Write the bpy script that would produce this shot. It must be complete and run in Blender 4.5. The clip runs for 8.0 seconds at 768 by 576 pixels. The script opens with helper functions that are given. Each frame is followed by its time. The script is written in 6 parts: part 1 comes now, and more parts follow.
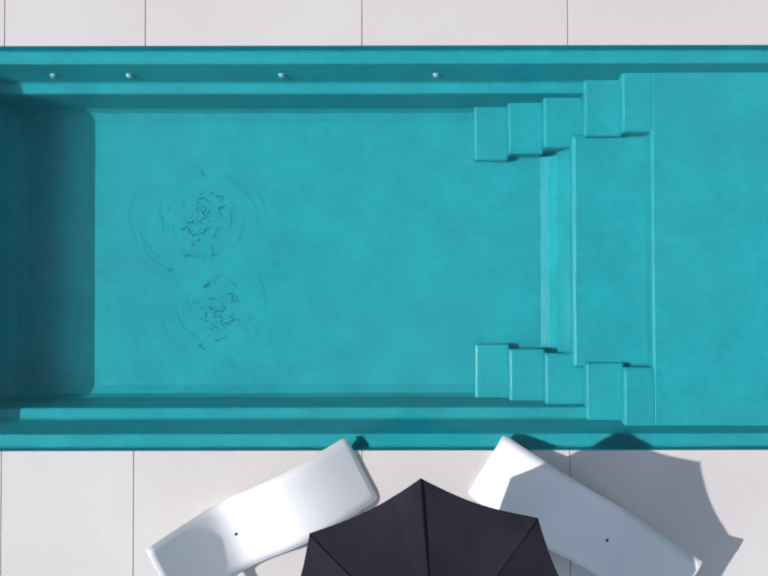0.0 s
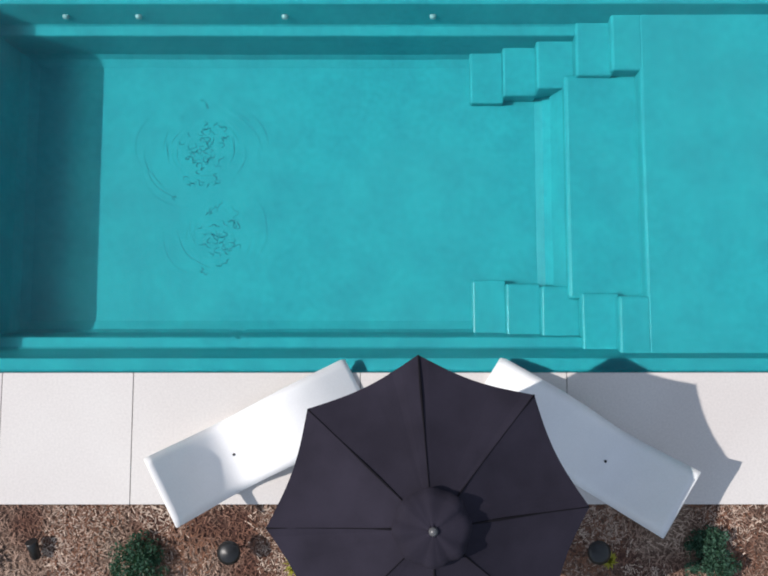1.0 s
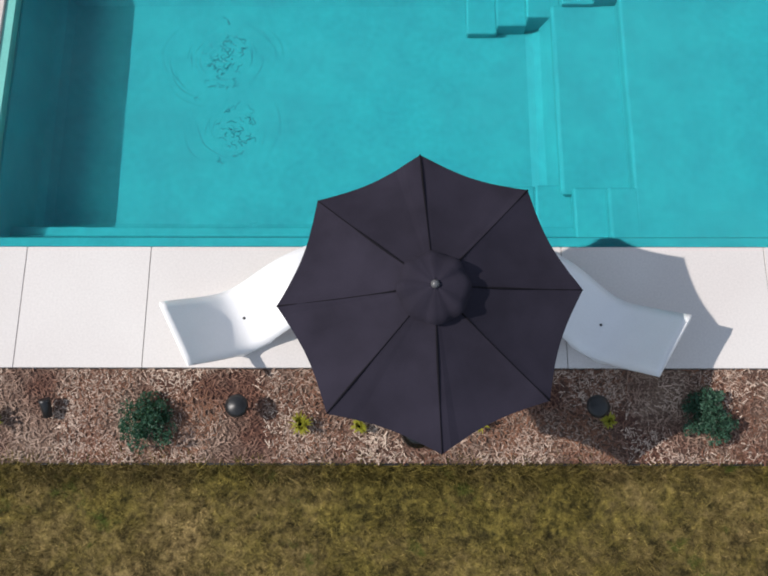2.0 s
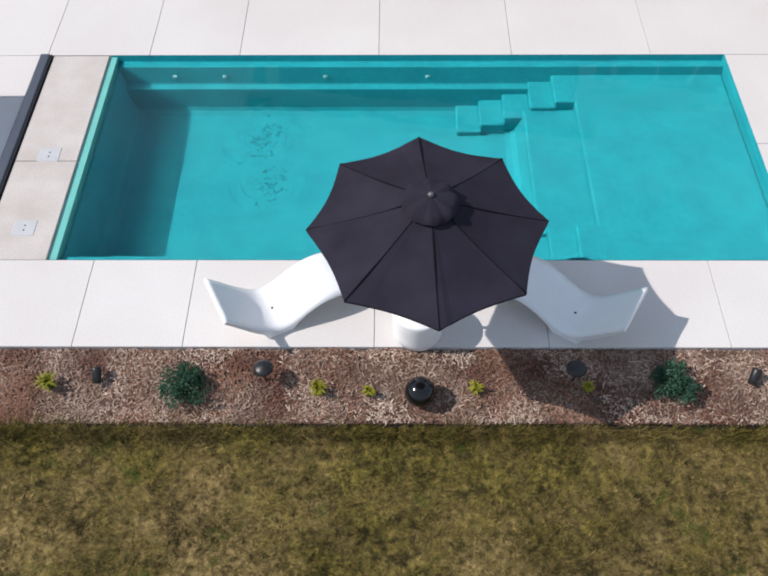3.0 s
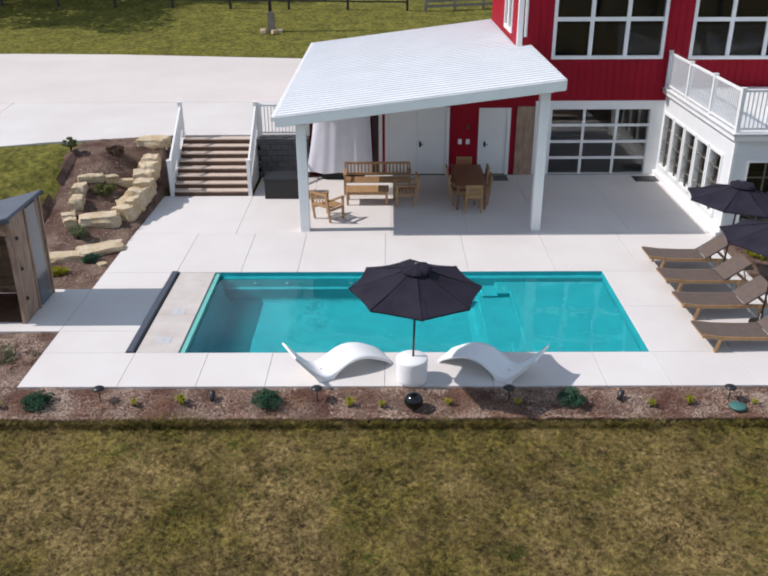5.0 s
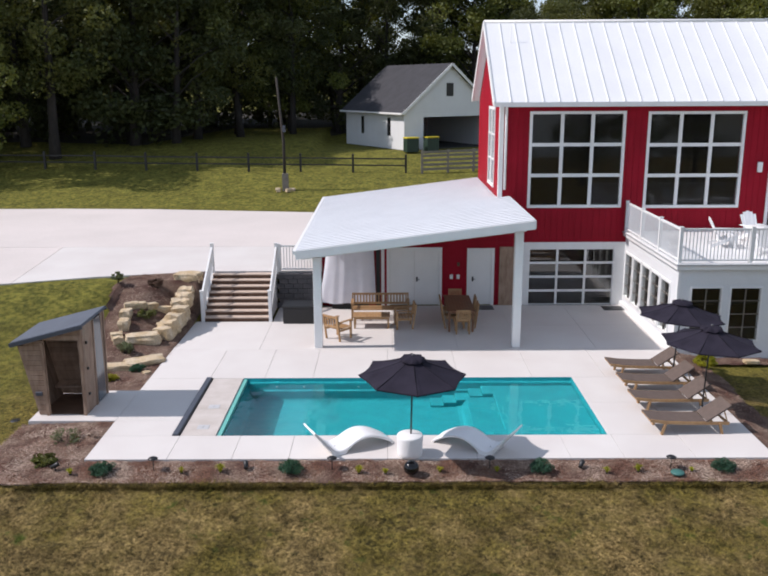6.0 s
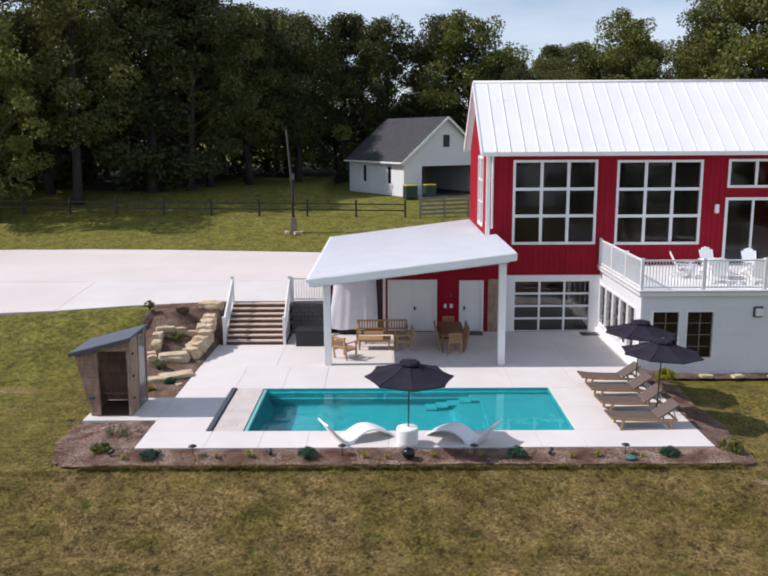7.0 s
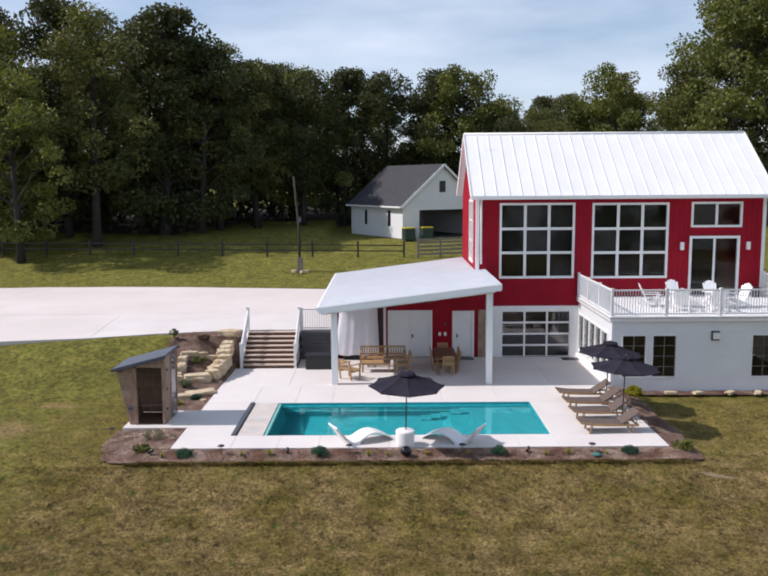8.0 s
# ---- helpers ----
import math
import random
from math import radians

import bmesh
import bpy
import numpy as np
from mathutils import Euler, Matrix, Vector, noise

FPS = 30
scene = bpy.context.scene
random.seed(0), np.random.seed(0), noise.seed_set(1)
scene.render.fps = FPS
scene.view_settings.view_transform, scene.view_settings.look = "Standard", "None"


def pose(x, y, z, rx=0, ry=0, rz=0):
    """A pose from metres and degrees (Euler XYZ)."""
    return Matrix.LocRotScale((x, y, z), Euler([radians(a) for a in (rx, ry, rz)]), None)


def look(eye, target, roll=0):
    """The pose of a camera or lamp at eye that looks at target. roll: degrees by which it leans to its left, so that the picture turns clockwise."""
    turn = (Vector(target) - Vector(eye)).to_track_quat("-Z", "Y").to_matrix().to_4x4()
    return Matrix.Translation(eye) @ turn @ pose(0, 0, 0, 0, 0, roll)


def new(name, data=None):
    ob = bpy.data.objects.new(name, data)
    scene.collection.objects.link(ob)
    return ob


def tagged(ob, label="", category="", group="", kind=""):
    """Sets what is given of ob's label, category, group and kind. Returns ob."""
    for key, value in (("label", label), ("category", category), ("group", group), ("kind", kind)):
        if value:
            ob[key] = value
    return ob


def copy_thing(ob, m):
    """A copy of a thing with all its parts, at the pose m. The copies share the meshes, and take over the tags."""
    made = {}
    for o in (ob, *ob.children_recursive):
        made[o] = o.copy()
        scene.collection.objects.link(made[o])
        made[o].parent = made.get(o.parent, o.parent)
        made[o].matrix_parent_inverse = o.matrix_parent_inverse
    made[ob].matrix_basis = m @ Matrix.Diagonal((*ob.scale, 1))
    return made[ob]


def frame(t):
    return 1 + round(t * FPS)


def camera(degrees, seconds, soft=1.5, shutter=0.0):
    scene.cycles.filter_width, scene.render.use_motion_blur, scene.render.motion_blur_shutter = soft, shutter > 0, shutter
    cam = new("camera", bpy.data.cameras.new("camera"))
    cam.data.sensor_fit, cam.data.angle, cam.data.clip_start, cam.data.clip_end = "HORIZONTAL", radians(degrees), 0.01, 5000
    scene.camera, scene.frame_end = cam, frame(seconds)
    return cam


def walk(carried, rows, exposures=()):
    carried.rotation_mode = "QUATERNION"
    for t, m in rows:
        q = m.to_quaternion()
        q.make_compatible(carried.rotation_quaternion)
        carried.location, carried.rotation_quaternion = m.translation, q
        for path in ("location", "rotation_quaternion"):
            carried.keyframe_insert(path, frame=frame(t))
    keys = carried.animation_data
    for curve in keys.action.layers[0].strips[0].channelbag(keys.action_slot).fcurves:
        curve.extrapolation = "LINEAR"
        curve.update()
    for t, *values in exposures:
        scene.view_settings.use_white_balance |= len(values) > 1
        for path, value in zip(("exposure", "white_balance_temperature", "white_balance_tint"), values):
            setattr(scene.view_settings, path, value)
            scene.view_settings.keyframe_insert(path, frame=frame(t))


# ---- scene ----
cam = camera(50.1, 8.0, soft=2.0)
PATH = [
    (0, (-0.278, 1.455, 8.234), (-0.278, 1.495, 6.234), -0.1),
    (0.5, (-0.297, 0.852, 8.283), (-0.296, 0.943, 6.285), 0.8),
    (1, (-0.258, 0.009, 8.307), (-0.259, 0.211, 6.317), -0.3),
    (1.5, (-0.256, -1.196, 8.32), (-0.259, -0.876, 6.345), -0.5),
    (1.7, (-0.265, -1.795, 8.312), (-0.268, -1.413, 6.349), -0.4),
    (2.8, (-0.287, -5.656, 8.292), (-0.308, -4.583, 6.605), -0.9),
    (3, (-0.291, -6.431, 8.291), (-0.31, -5.26, 6.67), -0.7),
    (3.5, (-0.31, -8.397, 8.297), (-0.326, -7.133, 6.747), -0.6),
    (4, (-0.335, -10.425, 8.309), (-0.351, -8.984, 6.922), -0.5),
    (4.5, (-0.375, -12.542, 8.287), (-0.386, -10.856, 7.212), -0.4),
    (5, (-0.436, -14.656, 8.277), (-0.445, -12.843, 7.432), -0.3),
    (5.2, (-0.463, -15.481, 8.278), (-0.47, -13.624, 7.536), -0.3),
    (6.3, (-0.491, -19.905, 8.402), (-0.501, -17.954, 7.962), -0.3),
    (6.5, (-0.496, -20.695, 8.41), (-0.507, -18.74, 7.99), -0.3),
    (7, (-0.507, -22.667, 8.424), (-0.516, -20.701, 8.058), -0.3),
    (7.5, (-0.512, -24.656, 8.425), (-0.521, -22.681, 8.109), -0.3),
    (8, (-0.524, -26.66, 8.429), (-0.532, -24.677, 8.171), -0.4),
]
walk(cam, [(t, look(eye, target, roll)) for t, eye, target, roll in PATH],
     exposures=((0.0, -0.08, 6500, 10), (1.0, 0.02, 6650, 10), (1.5, 0.05, 6800, 10), (3.0, 0.13, 6500, 10), (4.0, 0.2, 6500, 10), (5.0, 0.10, 6500, 11),
                (6.5, 0.14, 6550, 15), (8.0, 0.19, 6550, 15)))

# ---- light ----
SUN_DIR = Vector((2.0, 0.05, -2.0)).normalized()
sun_data = bpy.data.lights.new("sun", "SUN")
sun_data.energy, sun_data.angle, sun_data.color = 4.0, radians(0.53), (1.0, 0.948, 0.915)
sun = new("sun", sun_data)
sun.rotation_mode = "QUATERNION"
sun.rotation_quaternion = SUN_DIR.to_track_quat("-Z", "Y")
world = bpy.data.worlds.new("sky")
scene.world = world
world.use_nodes = True
wn, wl = world.node_tree.nodes, world.node_tree.links
sky = wn.new("ShaderNodeTexSky")
sky.sky_type, sky.sun_disc = "NISHITA", False
sky.sun_elevation = math.asin(-SUN_DIR.z)
sky.sun_rotation = math.atan2(-SUN_DIR.x, -SUN_DIR.y)
sky.air_density, sky.dust_density, sky.ozone_density = 1.0, 0.4, 2.0
wn["Background"].inputs[1].default_value = 0.11
# thin high cloud streaks over the blue
wtc = wn.new("ShaderNodeTexCoord")
wmap = wn.new("ShaderNodeMapping")
wmap.inputs["Scale"].default_value = (2.2, 2.2, 9.0)
wmap.inputs["Rotation"].default_value = (0.0, 0.25, 0.4)
wnoise = wn.new("ShaderNodeTexNoise")
wnoise.inputs["Scale"].default_value, wnoise.inputs["Detail"].default_value = 1.6, 6.0
wramp = wn.new("ShaderNodeValToRGB")
wramp.color_ramp.elements[0].position, wramp.color_ramp.elements[1].position = 0.30, 0.74
wmix = wn.new("ShaderNodeMix")
wmix.data_type = "RGBA"
wmix.inputs[7].default_value = (5.8, 6.75, 8.0, 1)
wl.new(wtc.outputs["Generated"], wmap.inputs["Vector"])
wl.new(wmap.outputs["Vector"], wnoise.inputs["Vector"])
wl.new(wnoise.outputs["Fac"], wramp.inputs["Fac"])
wl.new(wramp.outputs["Color"], wmix.inputs[0])
wl.new(sky.outputs["Color"], wmix.inputs[6])
wl.new(wmix.outputs[2], wn["Background"].inputs[0])


# ---- materials ----
def material(name, color, rough=0.6, vary=0.15, scale=6.0, fine=60.0, bump=0.1, bump_size=0.01, metal=0.0,
             tint=None, random_amount=0.0, stretch=(1, 1, 1), coord="Position", spec=0.5, patch=0.0):
    """Base colour with a broad and a fine variation, a second tint in patches, random per piece, and fine relief."""
    m = bpy.data.materials.new(name)
    m.use_nodes = True
    n, l = m.node_tree.nodes, m.node_tree.links
    b = n["Principled BSDF"]
    b.inputs["Roughness"].default_value, b.inputs["Metallic"].default_value = rough, metal
    b.inputs["Specular IOR Level"].default_value = spec
    if coord == "Position":
        src = n.new("ShaderNodeNewGeometry").outputs["Position"]
    else:
        src = n.new("ShaderNodeTexCoord").outputs["Object"]
    mp = n.new("ShaderNodeMapping")
    mp.inputs["Scale"].default_value = stretch
    l.new(src, mp.inputs["Vector"])
    broad, grain = n.new("ShaderNodeTexNoise"), n.new("ShaderNodeTexNoise")
    broad.inputs["Scale"].default_value, broad.inputs["Detail"].default_value = scale, 5.0
    grain.inputs["Scale"].default_value, grain.inputs["Detail"].default_value = fine, 3.0
    l.new(mp.outputs["Vector"], broad.inputs["Vector"])
    l.new(mp.outputs["Vector"], grain.inputs["Vector"])
    other = tint if tint else tuple(c * (1 - 1.6 * vary) for c in color)
    ramp = n.new("ShaderNodeMapRange")
    ramp.inputs["From Min"].default_value, ramp.inputs["From Max"].default_value = 0.35 + patch, 0.65 + patch
    l.new(broad.outputs["Fac"], ramp.inputs["Value"])
    mix = n.new("ShaderNodeMix")
    mix.data_type = "RGBA"
    mix.inputs[6].default_value, mix.inputs[7].default_value = (*color, 1), (*other, 1)
    l.new(ramp.outputs["Result"], mix.inputs[0])
    hsv = n.new("ShaderNodeHueSaturation")
    l.new(mix.outputs[2], hsv.inputs["Color"])
    val = n.new("ShaderNodeMapRange")
    val.inputs["From Min"].default_value, val.inputs["From Max"].default_value = 0.3, 0.7
    val.inputs["To Min"].default_value, val.inputs["To Max"].default_value = 1 - vary, 1 + vary
    l.new(grain.outputs["Fac"], val.inputs["Value"])
    if random_amount:
        info = n.new("ShaderNodeObjectInfo")
        isl = n.new("ShaderNodeNewGeometry")
        rnd = n.new("ShaderNodeMath")
        rnd.operation = "ADD"
        l.new(info.outputs["Random"], rnd.inputs[0])
        l.new(isl.outputs["Random Per Island"], rnd.inputs[1])
        rr = n.new("ShaderNodeMapRange")
        rr.inputs["From Max"].default_value = 2.0
        rr.inputs["To Min"].default_value, rr.inputs["To Max"].default_value = 1 - random_amount, 1 + random_amount
        l.new(rnd.outputs[0], rr.inputs["Value"])
        mul = n.new("ShaderNodeMath")
        mul.operation = "MULTIPLY"
        l.new(val.outputs["Result"], mul.inputs[0])
        l.new(rr.outputs["Result"], mul.inputs[1])
        l.new(mul.outputs[0], hsv.inputs["Value"])
    else:
        l.new(val.outputs["Result"], hsv.inputs["Value"])
    l.new(hsv.outputs["Color"], b.inputs["Base Color"])
    if bump:
        bp = n.new("ShaderNodeBump")
        bp.inputs["Strength"].default_value, bp.inputs["Distance"].default_value = bump, bump_size
        l.new(grain.outputs["Fac"], bp.inputs["Height"])
        l.new(bp.outputs["Normal"], b.inputs["Normal"])
    return m


def leaf_material(name, color, tint, amount=0.35):
    m = material(name, color, 0.55, 0.2, 0.35, 3.0, 0.0, tint=tint, random_amount=amount, spec=0.3)
    n, l = m.node_tree.nodes, m.node_tree.links
    b = n["Principled BSDF"]
    tr = n.new("ShaderNodeBsdfTranslucent")
    tr.inputs["Color"].default_value = (color[0] * 2.3, color[1] * 1.8, color[2] * 0.8, 1)
    ms = n.new("ShaderNodeMixShader")
    ms.inputs[0].default_value = 0.26
    l.new(b.outputs[0], ms.inputs[1])
    l.new(tr.outputs[0], ms.inputs[2])
    l.new(ms.outputs[0], n["Material Output"].inputs["Surface"])
    return m


def glass_material(name, color=(1, 1, 1), ior=1.45, rough=0.0):
    m = bpy.data.materials.new(name)
    m.use_nodes = True
    b = m.node_tree.nodes["Principled BSDF"]
    b.inputs["Base Color"].default_value = (*color, 1)
    b.inputs["Transmission Weight"].default_value = 1.0
    b.inputs["IOR"].default_value, b.inputs["Roughness"].default_value = ior, rough
    return m


CONCRETE = material("broom_finished_concrete", (0.632, 0.602, 0.575), 0.8, 0.05, 0.5, 45.0, 0.25, 0.004,
                    tint=(0.585, 0.545, 0.52), random_amount=0.03)
DRIVE = material("driveway_concrete", (0.63, 0.572, 0.542), 0.85, 0.06, 0.25, 20.0, 0.2, 0.004, tint=(0.57, 0.52, 0.49), random_amount=0.05)
JOINT = material("joint_shadow_sand", (0.24, 0.225, 0.21), 0.95, 0.2, 8.0, 80.0)
# soft mottling stands for light rippling through the water, put into the colour
GELCOAT = material("turquoise_pool_gelcoat", (0.020, 0.335, 0.368), 0.22, 0.06, 2.4, 14.0, 0.02, 0.003, tint=(0.019, 0.292, 0.330), spec=0.08)
WHITE = material("white_paint", (0.80, 0.80, 0.79), 0.45, 0.03, 1.5, 40.0, 0.05, 0.003)
SIDING = material("white_painted_siding", (0.72, 0.73, 0.74), 0.5, 0.03, 1.0, 30.0, 0.05, 0.003)
RED = material("barn_red_siding", (0.31, 0.004, 0.018), 0.62, 0.08, 1.2, 25.0, 0.08, 0.004, tint=(0.26, 0.003, 0.014), spec=0.2)
ROOFMETAL = material("white_standing_seam_steel", (0.76, 0.77, 0.785), 0.38, 0.03, 0.8, 20.0, 0.04, 0.003, metal=0.0)
PLASTIC = material("white_rotomoulded_plastic", (0.83, 0.83, 0.83), 0.42, 0.02, 3.0, 60.0, 0.04, 0.002)
FABRIC = material("charcoal_canopy_fabric", (0.028, 0.0245, 0.037), 0.9, 0.18, 2.5, 300.0, 0.2, 0.002, coord="Object", spec=0.12)
BLACKMETAL = material("black_powder_coated_metal", (0.015, 0.015, 0.016), 0.4, 0.1, 10.0, 60.0, 0.05)
SLATEGREY = material("slate_grey_cover_box", (0.075, 0.085, 0.11), 0.4, 0.08, 3.0, 40.0, 0.05)
BLACKGLOSS = material("black_glazed_ball", (0.006, 0.006, 0.007), 0.12, 0.1, 4.0, 20.0, 0.0)
TEAK = material("oiled_teak", (0.42, 0.255, 0.12), 0.55, 0.12, 9.0, 60.0, 0.15, 0.003, tint=(0.34, 0.19, 0.085), random_amount=0.1,
                stretch=(1, 1, 1), coord="Object")
CEDAR = material("weathered_cedar", (0.37, 0.255, 0.185), 0.7, 0.15, 3.0, 40.0, 0.25, 0.005, tint=(0.25, 0.16, 0.11), random_amount=0.2,
                 stretch=(2.5, 2.5, 0.8))
DECKBOARD = material("stair_tread_wood", (0.58, 0.47, 0.39), 0.7, 0.12, 4.0, 50.0, 0.2, 0.004, tint=(0.50, 0.38, 0.30), stretch=(1, 6, 1))
RISER = material("stair_riser_brown", (0.12, 0.065, 0.04), 0.7, 0.15, 4.0, 50.0, 0.1)
MESHFAB = material("brown_sling_mesh", (0.125, 0.092, 0.078), 0.8, 0.1, 8.0, 260.0, 0.3, 0.002, coord="Object")
LIMESTONE = material("buff_limestone", (0.44, 0.325, 0.19), 0.85, 0.22, 2.6, 22.0, 0.6, 0.02, tint=(0.51, 0.42, 0.30), random_amount=0.12)
RETAIN = material("dark_block_wall", (0.10, 0.095, 0.10), 0.85, 0.12, 2.0, 20.0, 0.4, 0.01)
SHINGLE = material("dark_grey_shingle", (0.036, 0.036, 0.042), 0.85, 0.15, 1.5, 12.0, 0.4, 0.01, random_amount=0.12)
SHEDROOF = material("blue_grey_membrane", (0.10, 0.115, 0.145), 0.6, 0.1, 2.0, 30.0, 0.1)
CLOTH = material("white_dust_sheet", (0.74, 0.73, 0.78), 0.8, 0.04, 3.0, 60.0, 0.1, coord="Object")
BARK = material("tree_bark", (0.042, 0.035, 0.03), 0.9, 0.25, 1.5, 10.0, 0.6, 0.02, stretch=(1, 1, 0.3))
GREYWOOD = material("silvered_rail_wood", (0.24, 0.215, 0.185), 0.85, 0.15, 3.0, 30.0, 0.3, 0.005, random_amount=0.12)
# both near-black: the dimness of the rooms is put into the colour
DARKROOM = material("near_black_shade", (0.025, 0.025, 0.026), 0.8, 0.1, 1.0, 10.0, 0.0)
INSIDE = material("near_black_shade_floor", (0.035, 0.035, 0.035), 0.7, 0.1, 1.0, 10.0, 0.0)
YELLOW = material("yellow_bin_lid", (0.62, 0.50, 0.02), 0.5, 0.06, 4.0, 40.0)
GREENBIN = material("dark_green_bin", (0.02, 0.045, 0.03), 0.5, 0.1, 4.0, 40.0)
LEAF_A = leaf_material("oak_leaves", (0.060, 0.076, 0.022), (0.135, 0.140, 0.036))
LEAF_B = leaf_material("maple_leaves", (0.080, 0.106, 0.025), (0.155, 0.165, 0.036))
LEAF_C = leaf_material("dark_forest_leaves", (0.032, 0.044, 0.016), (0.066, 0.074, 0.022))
SHRUB = leaf_material("juniper_green", (0.028, 0.085, 0.050), (0.055, 0.125, 0.082))
LIME = leaf_material("lime_green_leaves", (0.22, 0.24, 0.015), (0.30, 0.28, 0.03))
SAGE = leaf_material("sage_leaves", (0.10, 0.13, 0.075), (0.14, 0.16, 0.09))
GLASS = glass_material("window_glass", (0.80, 0.83, 0.83), 1.34)
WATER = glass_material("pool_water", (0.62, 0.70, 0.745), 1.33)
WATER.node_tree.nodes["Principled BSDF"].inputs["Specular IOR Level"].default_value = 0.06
DOORGLASS = glass_material("garage_door_glass", (0.80, 0.83, 0.83), 1.6)


def ground_material(name="late_summer_lawn", gain=1.0, spread_value=0.0):
    """Lawn that is worn brown in places, greener up by the house. gain: how light it is; spread_value: how much single blades differ."""
    m = bpy.data.materials.new(name)
    m.use_nodes = True
    n, l = m.node_tree.nodes, m.node_tree.links
    b = n["Principled BSDF"]
    b.inputs["Roughness"].default_value, b.inputs["Specular IOR Level"].default_value = 0.9, 0.15
    pos = n.new("ShaderNodeNewGeometry").outputs["Position"]

    def tex(scale, detail, rough=0.6):
        t = n.new("ShaderNodeTexNoise")
        t.inputs["Scale"].default_value, t.inputs["Detail"].default_value, t.inputs["Roughness"].default_value = scale, detail, rough
        l.new(pos, t.inputs["Vector"])
        return t.outputs["Fac"]

    def span(v, a, c):
        r = n.new("ShaderNodeMapRange")
        r.inputs["From Min"].default_value, r.inputs["From Max"].default_value = a, c
        l.new(v, r.inputs["Value"])
        return r.outputs["Result"]

    def blend(f, a, c):
        x = n.new("ShaderNodeMix")
        x.data_type = "RGBA"
        l.new(f, x.inputs[0])
        for s, v in ((6, a), (7, c)):
            if isinstance(v, tuple):
                x.inputs[s].default_value = (*v, 1)
            else:
                l.new(v, x.inputs[s])
        return x.outputs[2]

    green = blend(span(tex(11.0, 9.0, 0.75), 0.38, 0.64), (0.031, 0.028, 0.008), (0.310, 0.240, 0.058))
    dry = blend(span(tex(13.0, 9.0, 0.75), 0.38, 0.64), (0.060, 0.040, 0.015), (0.46, 0.330, 0.132))
    lush = blend(span(tex(5.0, 5.0), 0.35, 0.65), (0.070, 0.077, 0.015), (0.225, 0.202, 0.040))
    sep = n.new("ShaderNodeSeparateXYZ")
    l.new(pos, sep.inputs[0])
    def calc(op, a, c):
        q = n.new("ShaderNodeMath")
        q.operation = op
        for s, v in ((0, a), (1, c)):
            if isinstance(v, float):
                q.inputs[s].default_value = v
            else:
                l.new(v, q.inputs[s])
        return q.outputs[0]

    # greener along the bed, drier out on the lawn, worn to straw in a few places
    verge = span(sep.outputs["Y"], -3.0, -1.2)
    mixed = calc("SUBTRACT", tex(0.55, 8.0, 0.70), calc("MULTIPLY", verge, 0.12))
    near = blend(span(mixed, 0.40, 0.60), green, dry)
    # dark gaps between clumps: their shade is put into the grass colour
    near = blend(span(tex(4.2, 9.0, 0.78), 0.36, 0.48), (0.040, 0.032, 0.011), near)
    both = blend(span(sep.outputs["Y"], 3.0, 9.0), near, lush)
    edge = tex(0.9, 6.0, 0.7)
    # fresher grass on the slope beside the shed
    slope = calc("MULTIPLY", span(calc("MULTIPLY", sep.outputs["X"], -1.0), 9.8, 13.0), span(tex(0.45, 6.0, 0.7), 0.36, 0.54))
    both = blend(slope, both, lush)
    for cx, cy, rx, ry in ((-14.6, 1.2, 2.6, 1.5), (-13.2, 4.4, 1.2, 0.5), (10.7, -3.3, 2.2, 0.9), (14.5, -6.0, 2.5, 0.6)):
        dx = calc("DIVIDE", calc("SUBTRACT", sep.outputs["X"], cx), rx)
        dy = calc("DIVIDE", calc("SUBTRACT", sep.outputs["Y"], cy), ry)
        dist = calc("ADD", calc("MULTIPLY", dx, dx), calc("MULTIPLY", dy, dy))
        both = blend(span(calc("SUBTRACT", calc("MULTIPLY", edge, 2.6), dist), 0.45, 1.2), both, dry)
    # mowing passes and bare hollows
    tone = n.new("ShaderNodeMapRange")
    tone.inputs["From Min"].default_value, tone.inputs["From Max"].default_value = 0.34, 0.66
    tone.inputs["To Min"].default_value, tone.inputs["To Max"].default_value = 0.72, 1.27
    l.new(tex(1.3, 5.0, 0.62), tone.inputs["Value"])
    weed = blend(span(tex(1.7, 5.0, 0.7), 0.61, 0.70), both, (0.078, 0.100, 0.018))
    hsv = n.new("ShaderNodeHueSaturation")
    l.new(calc("MULTIPLY", tone.outputs["Result"], gain), hsv.inputs["Value"])
    l.new(weed, hsv.inputs["Color"])
    if spread_value:
        isl = n.new("ShaderNodeNewGeometry").outputs["Random Per Island"]
        rr = n.new("ShaderNodeMapRange")
        rr.inputs["To Min"].default_value, rr.inputs["To Max"].default_value = gain * (1 - spread_value), gain * (1 + spread_value)
        l.new(isl, rr.inputs["Value"])
        l.new(calc("MULTIPLY", tone.outputs["Result"], rr.outputs["Result"]), hsv.inputs["Value"])
    l.new(hsv.outputs["Color"], b.inputs["Base Color"])
    bp = n.new("ShaderNodeBump")
    bp.inputs["Strength"].default_value, bp.inputs["Distance"].default_value = 1.0, 0.11
    l.new(tex(6.5, 9.0, 0.76), bp.inputs["Height"])
    l.new(bp.outputs["Normal"], b.inputs["Normal"])
    return m


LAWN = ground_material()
MULCH = material("bark_mulch", (0.18, 0.118, 0.085), 0.95, 0.45, 1.6, 45.0, 0.9, 0.03, tint=(0.075, 0.032, 0.022))
CHIP = material("mulch_chips", (0.31, 0.225, 0.172), 0.9, 0.15, 1.6, 40.0, 0.2, tint=(0.12, 0.055, 0.036), random_amount=0.75)


